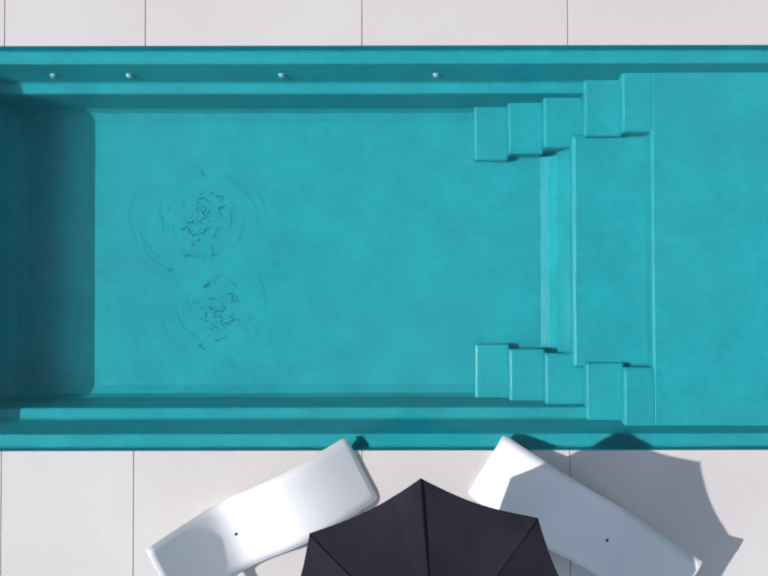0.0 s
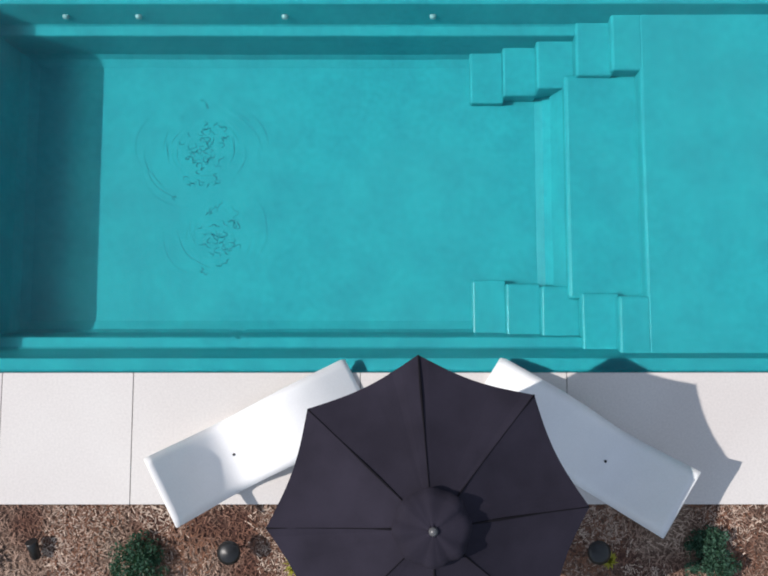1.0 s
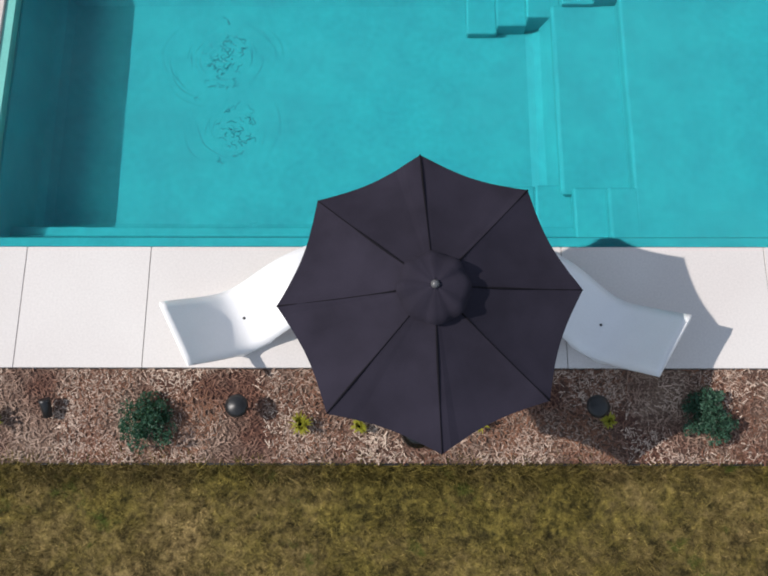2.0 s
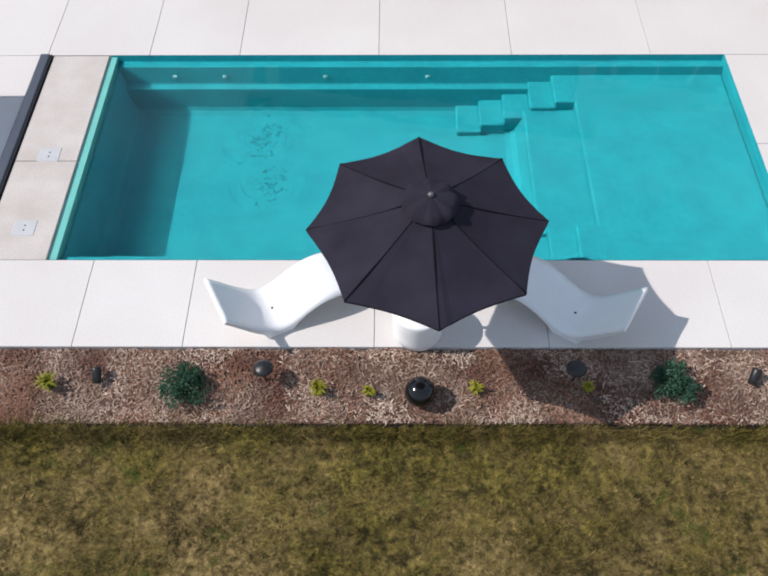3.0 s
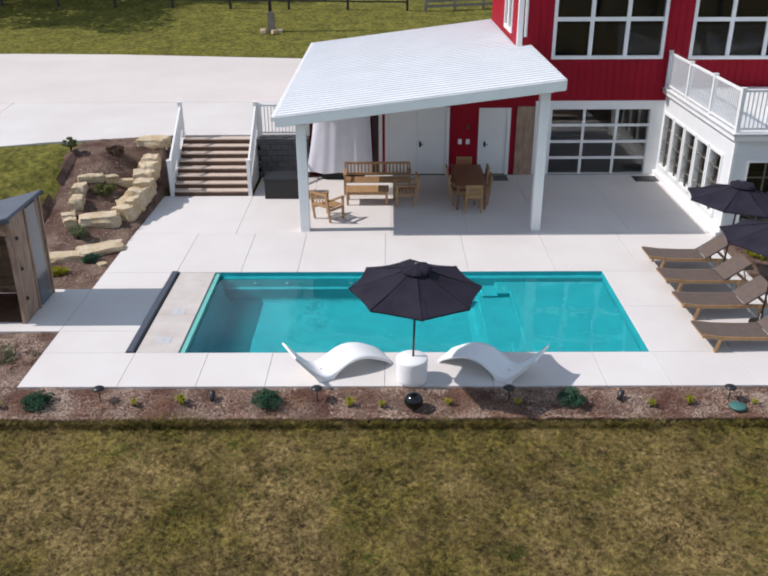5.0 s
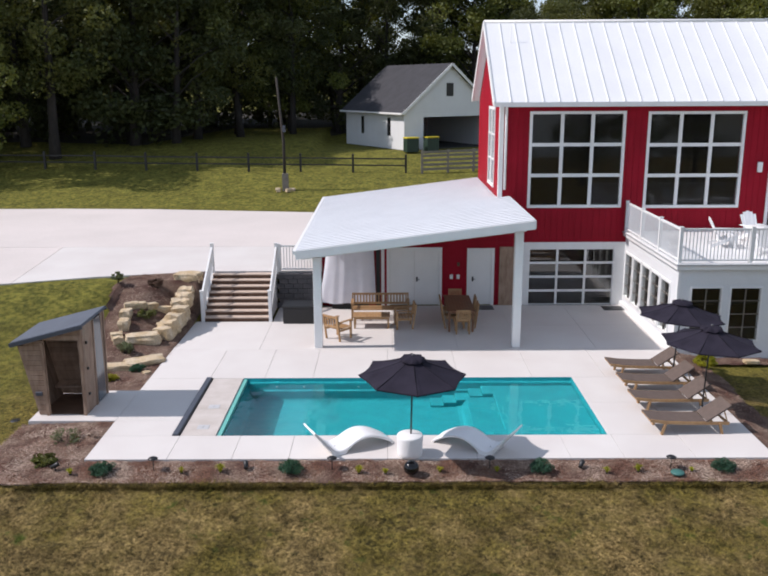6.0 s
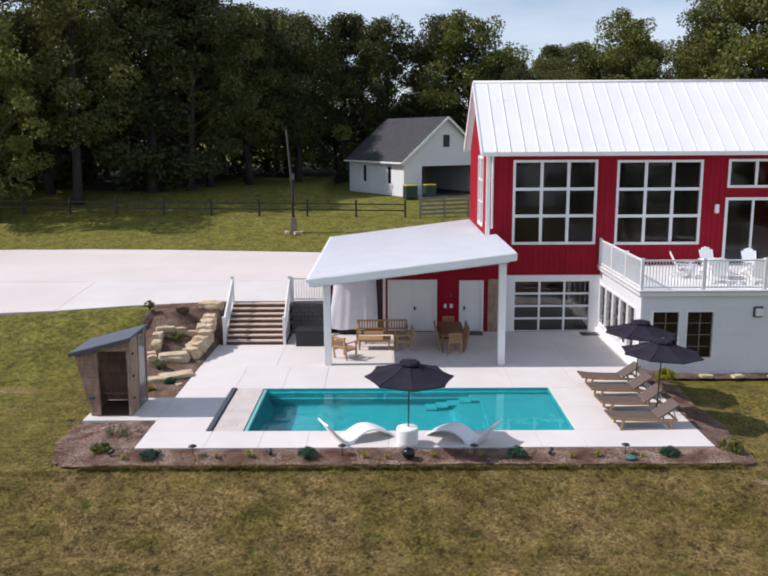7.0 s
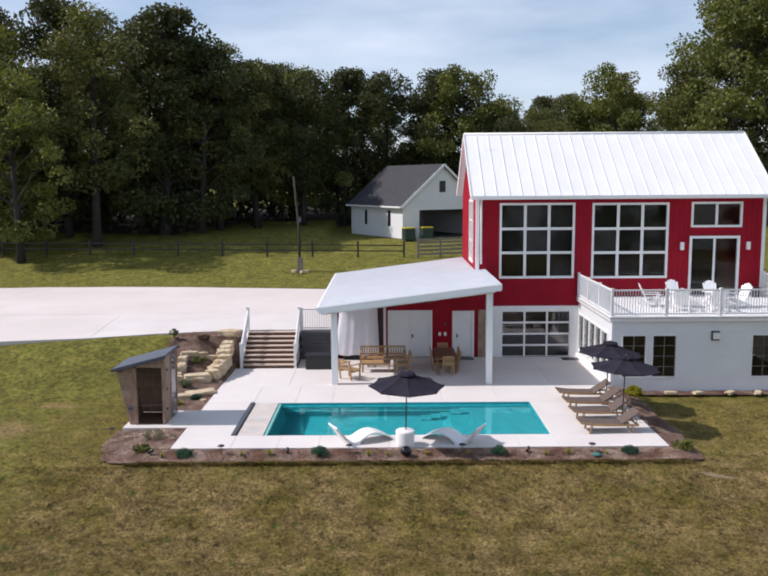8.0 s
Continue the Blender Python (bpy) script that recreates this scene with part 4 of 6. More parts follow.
for k in range(8):
    y = ST0 + k * RUN
    bm = bmesh.new()
    box(bm, -7.16, -4.80, y + 0.02, y + 0.05, k * RISE, (k + 1) * RISE - 0.04)
    part("riser", bm, RISER, stairs)
    part("tread", soft_box(-7.16, -4.80, y - 0.02, y + RUN + 0.02, (k + 1) * RISE - 0.04, (k + 1) * RISE, 0.006, 1), DECKBOARD, stairs)
for x in (-7.22, -4.80):
    bm = bmesh.new()
    extrude_profile(bm, [(ST0 - 0.02, 0.0), (ST0 - 0.02, 0.2), (ST0 + 8 * RUN, 8 * RISE + 0.06), (ST0 + 8 * RUN, 0.0)], x, x + 0.058, "x")
    part("stringer", bm, WHITE, stairs)
for x in (-7.19, -4.74):
    for y, z in ((ST0 + 0.03, 0.0), (ST0 + 8 * RUN - 0.05, 8 * RISE)):
        bm = bmesh.new()
        box(bm, x - 0.06, x + 0.06, y - 0.06, y + 0.06, z, z + 1.14)
        box(bm, x - 0.075, x + 0.075, y - 0.075, y + 0.075, z + 1.14, z + 1.165)
        part("newel", bm, WHITE, stairs)
    for h, t in ((1.02, 0.07), (0.28, 0.05)):
        bm = bmesh.new()
        bar(bm, (x, ST0 + 0.03, h), (x, ST0 + 8 * RUN - 0.05, 8 * RISE + h), 0.06, t)
        part("handrail", bm, WHITE, stairs)
    for k in range(17):
        y = ST0 + 0.13 + k * 0.118
        z = (y - ST0) / RUN * RISE
        bm = bmesh.new()
        box(bm, x - 0.014, x + 0.014, y - 0.014, y + 0.014, z + 0.27, z + 1.0)
        part("baluster", bm, WHITE, stairs)
uprail = thing("upper_railing", "white picket railing above the retaining wall", "railing", 0, 0, 1.38)
rail_run(uprail, (-4.62, 12.12, 0), (-3.05, 12.12, 0), 1, 1.0)

# ---- driveway ----
drive = thing("driveway", "wide pale concrete driveway on the upper level", "driveway", kind="structure")


def drive_slab(pts, mat=DRIVE):
    bm = bmesh.new()
    top = [bm.verts.new((x, y, 1.385)) for x, y in pts]
    low = [bm.verts.new((x, y, 1.10)) for x, y in pts]
    bm.faces.new(top)
    bm.faces.new(low[::-1])
    for k in range(len(pts)):
        j = (k + 1) % len(pts)
        bm.faces.new((top[j], top[k], low[k], low[j]))
    bmesh.ops.recalc_face_normals(bm, faces=bm.faces[:])
    part("slab", bm, mat, drive)


drive_slab([(-3.02, 12.26), (-7.5, 12.18), (-11.4, 11.35), (-14.2, 10.35), (-14.9, 17.2), (-3.02, 17.2)], CONCRETE)
drive_slab([(-14.22, 10.34), (-18.2, 9.6), (-24, 9.3), (-24, 17.18), (-14.92, 17.18)])
drive_slab([(-3.02, 17.22), (-14.9, 17.22), (-24, 17.22), (-24, 29.3), (-14, 28.6), (-3.02, 26.9)])
drive_slab([(-24.02, 9.3), (-48, 11), (-48, 30.2), (-24.02, 29.3)])
drive_slab([(-3.0, 19.25), (3.9, 19.25), (3.9, 26.0), (-3.0, 26.88)])

# ---- white garage beyond the lawn ----
garage = thing("white_garage", "white detached garage with dark shingle roof and open door", "garage", 0.85, 45.0, 3.42, 31.0)
GW, GL, GE, GR = 8.4, 9.3, 2.95, 6.45
bm = bmesh.new()
panel_wall(bm, 0, GW, 0.0, GE, 0.0, 0.15, [(1.75, GW - 0.5, -0.01, 2.45)])
part("front_wall", bm, SIDING, garage)
bm = bmesh.new()
for y in (0.0, GL - 0.15):
    vs = [bm.verts.new((x, yy, z)) for yy in (y, y + 0.15) for x, z in ((0, GE + 0.002), (GW, GE + 0.002), (GW / 2, GR - 0.1))]
    for f in ((0, 1, 2), (5, 4, 3), (0, 3, 4, 1), (1, 4, 5, 2), (2, 5, 3, 0)):
        bm.faces.new([vs[i] for i in f])
bmesh.ops.recalc_face_normals(bm, faces=bm.faces[:])
part("gable", bm, SIDING, garage)
bm = bmesh.new()
panel_wall(bm, 0.15, GL, 0.0, GE, 0.0, 0.15, [(2.0, 2.55, 1.0, 2.4), (6.2, 6.75, 1.0, 2.4)], "y")
part("side_wall", bm, SIDING, garage)
bm = bmesh.new()
panel_wall(bm, 0.15, GL, 0.0, GE, GW - 0.15, GW, [], "y")
panel_wall(bm, 0.15, GW - 0.15, 0.0, GE, GL - 0.15, GL, [])
part("rear_wall", bm, SIDING, garage)
for y0, y1 in ((2.0, 2.55), (6.2, 6.75)):
    bm = bmesh.new()
    box(bm, 0.04, 0.08, y0, y1, 1.0, 2.4)
    part("window", bm, material("dark_window", (0.02, 0.02, 0.022), 0.15, 0.1, 3.0, 20.0, 0.0), garage)
bm = bmesh.new()
box(bm, GW / 2 - 0.32, GW / 2 + 0.32, -0.03, -0.002, 4.0, 5.0)
part("gable_vent", bm, BLACKMETAL, garage)
for s in (0, 1):
    bm = bmesh.new()
    xe = -0.35 if s == 0 else GW + 0.35
    ze = GE - 0.28
    vs = [bm.verts.new(v) for v in ((xe, -0.3, ze + 0.12), (GW / 2, -0.3, GR + 0.04), (GW / 2, GL + 0.3, GR + 0.04), (xe, GL + 0.3, ze + 0.12),
                                    (xe, -0.3, ze), (GW / 2, -0.3, GR - 0.09), (GW / 2, GL + 0.3, GR - 0.09), (xe, GL + 0.3, ze))]
    for f in ((0, 1, 2, 3), (7, 6, 5, 4), (0, 4, 5, 1), (1, 5, 6, 2), (2, 6, 7, 3), (3, 7, 4, 0)):
        bm.faces.new([vs[i] for i in f])
    bmesh.ops.recalc_face_normals(bm, faces=bm.faces[:])
    part("roof", bm, SHINGLE, garage)
    bm = bmesh.new()
    bar(bm, (xe, -0.32, ze + 0.04), (GW / 2, -0.32, GR - 0.04), 0.04, 0.2)
    part("bargeboard", bm, WHITE, garage)
bm = bmesh.new()
box(bm, -0.45, -0.352, -0.3, GL + 0.3, GE - 0.27, GE - 0.14)
part("gutter", bm, WHITE, garage)
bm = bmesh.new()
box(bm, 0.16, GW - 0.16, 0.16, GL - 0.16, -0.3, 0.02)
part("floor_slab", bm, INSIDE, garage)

# ---- planting beds ----
def bed_mesh(inside, x0, x1, y0, y1, step, lift):
    bm = bmesh.new()
    nx, ny = int((x1 - x0) / step) + 1, int((y1 - y0) / step) + 1
    grid = {}
    for i in range(nx + 1):
        for j in range(ny + 1):
            x, y = x0 + (x1 - x0) * i / nx, y0 + (y1 - y0) * j / ny
            grid[i, j] = (x, y, ground_height(x, y) + lift + 0.03 * noise.noise(Vector((x * 3, y * 3, 1.5))) + 0.012 * noise.noise(Vector((x * 11, y * 11, 4))))
    vs = {}
    for i in range(nx):
        for j in range(ny):
            cx, cy = x0 + (x1 - x0) * (i + 0.5) / nx, y0 + (y1 - y0) * (j + 0.5) / ny
            if not inside(cx, cy):
                continue
            q = []
            for k in ((i, j), (i + 1, j), (i + 1, j + 1), (i, j + 1)):
                if k not in vs:
                    vs[k] = bm.verts.new(grid[k])
                q.append(vs[k])
            bm.faces.new(q).smooth = True
    return bm


def in_front_bed(x, y):
    if -1.315 < y or y < -2.24:
        return False
    return -9.55 + max(0, -1.9 - y) * 1.4 < x < 9.35 - max(0, -1.9 - y) * 1.2


def in_left_bed(x, y):
    return -9.9 + max(0.0, -0.6 - y) * 0.25 < x < -7.51 and -1.32 <= y < 0.94


def in_garden(x, y):
    return -10.25 + 0.12 * math.sin(y * 1.7) < x < (-7.24 if y > 9.95 else -7.40) and 3.12 < y < 12.15 + 0.21 * (x + 7.5)


def in_right_bed(x, y):
    return (8.46 < x < 9.35 + 0.1 * math.sin(y * 2) and -1.32 <= y < 6.33) or (9.3 < x < 17.3 and 5.72 < y < 6.33)


BEDS = ((in_front_bed, -9.6, 9.4, -2.25, -1.31, 0.075, 0.055), (in_left_bed, -9.95, -7.5, -1.32, 0.945, 0.09, 0.07),
        (in_garden, -10.4, -7.24, 3.1, 12.3, 0.10, 0.05), (in_right_bed, 8.45, 17.3, -1.33, 6.34, 0.11, 0.10))
for inside, x0, x1, y0, y1, st, lift in BEDS:
    ob = part("mulch_bed", bed_mesh(inside, x0, x1, y0, y1, st, lift), MULCH)
    tagged(ob, "brown bark mulch planting bed along the deck", "mulch bed", kind="structure")
CHIP_PALE = material("pale_wood_chips", (0.52, 0.41, 0.325), 0.9, 0.12, 1.3, 40.0, 0.2, tint=(0.38, 0.27, 0.21), random_amount=0.35)
CHIP_RUST = material("rust_brown_chips", (0.11, 0.048, 0.030), 0.9, 0.15, 1.3, 40.0, 0.2, tint=(0.18, 0.085, 0.05), random_amount=0.5)


def scatter_chips(name, label, mat, counts, seed, patchy):
    verts, faces = [], []
    rng = random.Random(seed)
    for (inside, x0, x1, y0, y1, st, lift), count in zip(BEDS, counts):
        made = 0
        while made < count:
            x, y = rng.uniform(x0, x1), rng.uniform(y0, y1)
            if not inside(x, y) or (patchy and noise.noise(Vector((x * 1.4, y * 1.4, seed))) * patchy < rng.uniform(-0.1, 0.25)):
                made += 0.1
                continue
            z = ground_height(x, y) + lift + 0.018 + 0.03 * noise.noise(Vector((x * 3, y * 3, 1.5)))
            a, w, h = rng.uniform(0, 6.28), rng.uniform(0.010, 0.046) * rng.uniform(0.6, 1.0), rng.uniform(0.0025, 0.0065)
            u, t = Vector((math.cos(a), math.sin(a), rng.uniform(-0.35, 0.35))) * w, Vector((-math.sin(a), math.cos(a), rng.uniform(-0.5, 0.5))) * h
            k = len(verts)
            c = Vector((x, y, z))
            verts += [c - u - t, c + u - t, c + u + t, c - u + t]
            faces.append((k, k + 1, k + 2, k + 3))
            made += 1
    me = bpy.data.meshes.new(name)
    me.from_pydata(verts, [], faces)
    me.materials.append(mat)
    tagged(new(name, me), label, "mulch", kind="stuff")


scatter_chips("mulch_chips", "loose bark chips scattered on the beds", CHIP, (20000, 4000, 7000, 3000), 5, 0.0)
scatter_chips("pale_mulch_chips", "pale weathered wood chips among the mulch", CHIP_PALE, (9000, 2200, 2500, 800), 6, 1.0)
scatter_chips("rust_mulch_chips", "rust-brown bark and dead leaves in the mulch", CHIP_RUST, (15000, 1500, 3500, 1500), 7, -1.0)
SOIL = material("bare_tan_soil", (0.24, 0.175, 0.105), 0.95, 0.2, 3.0, 25.0, 0.6, 0.02, tint=(0.22, 0.155, 0.09))
for x, y, rx, ry in ((9.3, -2.95, 0.55, 0.12),):
    bm = bmesh.new()
    ring = []
    for k in range(40):
        a = 2 * math.pi * k / 40
        q = 1 + 0.35 * noise.noise(Vector((math.cos(a) * 2 + x, math.sin(a) * 2, 0))) + 0.2 * noise.noise(Vector((math.cos(a) * 6, math.sin(a) * 6 + y, 3)))
        px, py = x + rx * q * math.cos(a), y + ry * q * math.sin(a)
        ring.append(bm.verts.new((px, py, ground_height(px, py) + 0.015)))
    mid = bm.verts.new((x, y, ground_height(x, y) + 0.02))
    for k in range(40):
        bm.faces.new((mid, ring[k], ring[(k + 1) % 40]))
    tagged(part("bare_soil", bm, SOIL), "worn patch of bare tan soil in the lawn", "soil", kind="stuff")
edging = thing("bed_edging", "thin dark edging between mulch and lawn", "edging", kind="structure")
bm = bmesh.new()
box(bm, -8.7, 8.8, -2.268, -2.246, -0.4, -0.148)
part("strip", bm, BLACKMETAL, edging)


# ---- grass blades over the lawn ----
def grass(name, count, x0, x1, y0, y1, seed, hmin, hmax, allow, col):
    rs = np.random.RandomState(seed)
    xs, ys = rs.uniform(x0, x1, count), rs.uniform(y0, y1, count)
    keep = [(x, y) for x, y in zip(xs, ys) if allow(x, y)]
    verts, faces = [], []
    for x, y in keep:
        clump = 0.6 * noise.noise(Vector((x * 4.5, y * 3.6, 7.0))) + 0.5 * noise.noise(Vector((x * 1.1, y * 1.6, 2.0)))
        if clump < -0.12 and rs.rand() < 0.6:
            continue
        z = ground_height(x, y) - 0.01
        for b in range(2):
            a = rs.uniform(0, 6.28)
            h = rs.uniform(hmin, hmax) * (1.0 + 1.0 * max(0.0, clump))
            w = rs.uniform(0.003, 0.007)
            dx, dy = math.cos(a), math.sin(a)
            k = len(verts)
            ox, oy = rs.uniform(-0.03, 0.03), rs.uniform(-0.03, 0.03)
            lean = rs.uniform(0.5, 1.6) * h
            verts += [(x + ox - dy * w, y + oy + dx * w, z), (x + ox + dy * w, y + oy - dx * w, z), (x + ox + dx * lean, y + oy + dy * lean, z + h)]
            faces.append((k, k + 1, k + 2))
    me = bpy.data.meshes.new(name)
    me.from_pydata(verts, [], faces)
    me.materials.append(col)
    tagged(new(name, me), "mown grass blades, green mixed with dry straw", "grass", kind="stuff")


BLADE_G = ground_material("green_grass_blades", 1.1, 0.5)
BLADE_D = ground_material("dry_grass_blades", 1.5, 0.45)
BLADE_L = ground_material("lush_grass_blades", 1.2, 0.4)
def fade(x, y):
    """Thins the blades out towards the edges of the mown front lawn."""
    e = max((abs(x) - 7.5) / 8.0, (-7.0 - y) / 7.0)
    return 0.5 + 0.5 * noise.noise(Vector((x * 31.7, y * 29.3, 4.0))) > e


front_ok = lambda x, y: (y < -2.3 or x < -9.9 or x > 9.5) and fade(x, y)
grass("grass_blades_green", 230000, -15.5, 15.5, -13.0, -2.28, 11, 0.025, 0.07, front_ok, BLADE_G)
grass("grass_blades_dry", 120000, -15.5, 15.5, -13.0, -2.28, 12, 0.025, 0.07, front_ok, BLADE_D)
grass("grass_blades_edge", 9000, -8.7, 8.8, -2.40, -2.27, 15, 0.06, 0.13, lambda x, y: True, BLADE_L)
grass("grass_blades_side", 16000, -24.0, -9.95, -9.0, 10.0, 13, 0.04, 0.10, lambda x, y: not in_garden(x, y) and not in_left_bed(x, y), BLADE_L)
grass("grass_blades_far_side", 9000, 9.5, 18.0, -9.0, 5.7, 14, 0.04, 0.10, lambda x, y: True, BLADE_L)


# ---- foliage ----
def leaf_cloud(centres, per, size, seed, flat=0.75):
    """Small leaf quads round clump centres (x, y, z, r)."""
    rs = np.random.RandomState(seed)
    cs = np.array(centres)
    idx = np.repeat(np.arange(len(cs)), per)
    n = len(idx)
    d = rs.normal(size=(n, 3))
    d /= np.linalg.norm(d, axis=1)[:, None]
    rad = rs.uniform(0.35, 1.0, n) ** 0.6
    p = cs[idx, :3] + d * (rad * cs[idx, 3])[:, None] * np.array([1, 1, flat])
    u = rs.normal(size=(n, 3))
    u /= np.linalg.norm(u, axis=1)[:, None]
    v = np.cross(u, rs.normal(size=(n, 3)))
    v /= np.linalg.norm(v, axis=1)[:, None]
    s = rs.uniform(0.55, 1.0, n)[:, None] * size
    quad = np.stack([p - u * s, p + v * s * 0.55, p + u * s, p - v * s * 0.55], 1).reshape(-1, 3)
    return quad.tolist(), [(4 * k, 4 * k + 1, 4 * k + 2, 4 * k + 3) for k in range(n)]


def leaf_part(name, parent, mat, centres, per, size, seed, flat=0.75):
    v, f = leaf_cloud(centres, per, size, seed, flat)
    me = bpy.data.meshes.new(name)
    me.from_pydata(v, [], f)
    me.materials.append(mat)
    ob = new(name, me)
    ob.parent = parent
    return ob


def make_tree(seed, H, crown_r, low, mat, clumps=78, per=190, leaf=0.19):
    rs = random.Random(seed)
    t = thing("tree", "tall leafy broadleaf tree of the wood edge or added rear row", "tree", group="trees of the wood")
    bm = bmesh.new()
    lean = (rs.uniform(-0.05, 0.05), rs.uniform(-0.05, 0.05))
    pts = [(lean[0] * H * k, lean[1] * H * k, H * 0.8 * k - 0.4) for k in (0, 0.15, 0.4, 0.7, 1.0)]
    r0 = 0.018 * H
    tube(bm, pts, [r0 * 1.35, r0, r0 * 0.8, r0 * 0.5, r0 * 0.12], 8)
    centres = []
    for k in range(clumps):
        hz = rs.random() ** 0.85
        z = H * (low + (0.97 - low) * hz)
        prof = math.sin(math.pi * (0.16 + 0.80 * hz)) ** 0.7
        a = rs.uniform(0, 6.283)
        rr = crown_r * prof * (rs.uniform(0.35, 1.05) ** 0.7) * (0.8 + 0.3 * math.sin(3 * a + seed))
        c = (rr * math.cos(a) + lean[0] * z, rr * math.sin(a) + lean[1] * z, z, rs.uniform(0.048, 0.092) * H)
        centres.append(c)
        if k % 4 == 0:
            zb = max(H * 0.16, z - rr * 0.7)
            mid = (c[0] * 0.45, c[1] * 0.45, zb + (z - zb) * 0.55)
            tube(bm, [(lean[0] * zb, lean[1] * zb, zb), mid, c[:3]], [r0 * 0.34, r0 * 0.2, r0 * 0.04], 5, False)
    part("trunk", bm, BARK, t)
    leaf_part("crown", t, mat, centres, per, leaf, seed)
    return t


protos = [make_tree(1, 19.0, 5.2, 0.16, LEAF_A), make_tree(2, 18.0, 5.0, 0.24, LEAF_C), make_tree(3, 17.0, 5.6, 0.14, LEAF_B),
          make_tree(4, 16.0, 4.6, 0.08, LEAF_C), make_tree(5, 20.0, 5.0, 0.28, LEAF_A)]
BASE_H = (19.0, 18.0, 17.0, 16.0, 20.0)
rs = random.Random(21)
spots = []
for x, y, h in ((-28.8, 36.5, 15.0), (-25.0, 42.5, 19.5), (-33, 41, 19.0), (-29, 47, 20.5), (-20.5, 47.5, 20), (-39, 45, 20), (-45, 41, 19), (-37, 51, 21), (-24, 54, 20), (-52, 46, 20), (-60, 40, 20), (-46, 54, 21),
                (-16.5, 52, 17.5), (-17.5, 48.5, 16.5), (-13.2, 54, 16), (-9.0, 57, 15.5), (-20.5, 52.5, 18), (-30, 57, 20), (-56, 57, 20), (-68, 48, 20),
                (-14, 57, 16.5), (-9.5, 60, 16.2), (-5.2, 62.5, 16.5), (-0.6, 63.5, 16.2), (4.2, 64, 16.5), (8.2, 63, 16.8), (-18, 60, 16.5), (-11, 66, 16), (-3, 68, 16), (6, 69, 16.5),
                (12.0, 67, 12.8), (16.5, 68, 12.2), (20.0, 66, 13.6), (14, 73, 12.6), (19, 74, 12.5), (24.0, 64.5, 16.6), (27.5, 67, 14.0), (29.5, 58, 16.0), (33.0, 53, 22.5), (38.0, 55, 25.0), (43.5, 50, 24.5),
                (31.5, 63, 15), (36, 62, 24), (50, 54, 20), (58, 50, 20), (12, 60, 11), (23, 70, 13), (66, 56, 20)):
    spots.append((x, y, h))
for k in range(26):
    spots.append((-75 + k * 6.2 + rs.uniform(-2, 2), 78 + rs.uniform(-4, 5), rs.uniform(12.5, 15.0)))
for k in range(16):
    spots.append((-66 + k * 3.6 + rs.uniform(-1.5, 1.5), 64 + rs.uniform(-4, 6) + (6 if k > 12 else 0), rs.uniform(16.0, 18.5)))
# unseen row behind the camera, added to darken the window reflections
for k in range(20):
    spots.append((-95 + k * 10 + rs.uniform(-3, 3), -75 + rs.uniform(-6, 6), rs.uniform(14, 18)))
used = set()
for k, (x, y, h) in enumerate(spots):
    i = rs.randrange(5)
    m = pose(x, y, ground_height(x, y) - 0.1, 0, 0, rs.uniform(0, 360))
    s = h / BASE_H[i]
    if i not in used:
        ob = protos[i]
        used.add(i)
    else:
        ob = copy_thing(protos[i], m)
    ob.matrix_basis = m @ Matrix.Diagonal((s * rs.uniform(0.95, 1.15), s * rs.uniform(0.95, 1.15), s, 1))
# leaf litter under the wood, near-black: canopy shade put into its colour
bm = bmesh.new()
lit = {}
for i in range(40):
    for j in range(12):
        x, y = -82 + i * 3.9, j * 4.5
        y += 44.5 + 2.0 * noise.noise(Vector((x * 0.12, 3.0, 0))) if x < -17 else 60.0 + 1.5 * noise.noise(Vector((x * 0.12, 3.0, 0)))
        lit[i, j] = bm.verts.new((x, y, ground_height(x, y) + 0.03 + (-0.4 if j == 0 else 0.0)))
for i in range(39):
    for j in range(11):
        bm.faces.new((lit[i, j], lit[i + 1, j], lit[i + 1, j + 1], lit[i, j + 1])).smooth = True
LITTER = material("shade_dark_litter", (0.022, 0.018, 0.012), 0.95, 0.3, 0.8, 6.0, 0.6, 0.05, tint=(0.035, 0.027, 0.016))
tagged(part("woodland_floor", bm, LITTER), "leaf litter under the trees, darkened for canopy shade", "woodland floor", kind="structure")
# undergrowth added to darken the foot of the wood, where canopy shade falls
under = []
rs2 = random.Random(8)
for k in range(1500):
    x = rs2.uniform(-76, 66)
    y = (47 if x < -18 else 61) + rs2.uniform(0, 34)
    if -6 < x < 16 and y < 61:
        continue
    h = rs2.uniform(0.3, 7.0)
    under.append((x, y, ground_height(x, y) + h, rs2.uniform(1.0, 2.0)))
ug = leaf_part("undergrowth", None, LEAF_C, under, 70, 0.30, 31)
tagged(ug, "dark tangled undergrowth standing for shade at the foot of the wood", "undergrowth", kind="stuff")


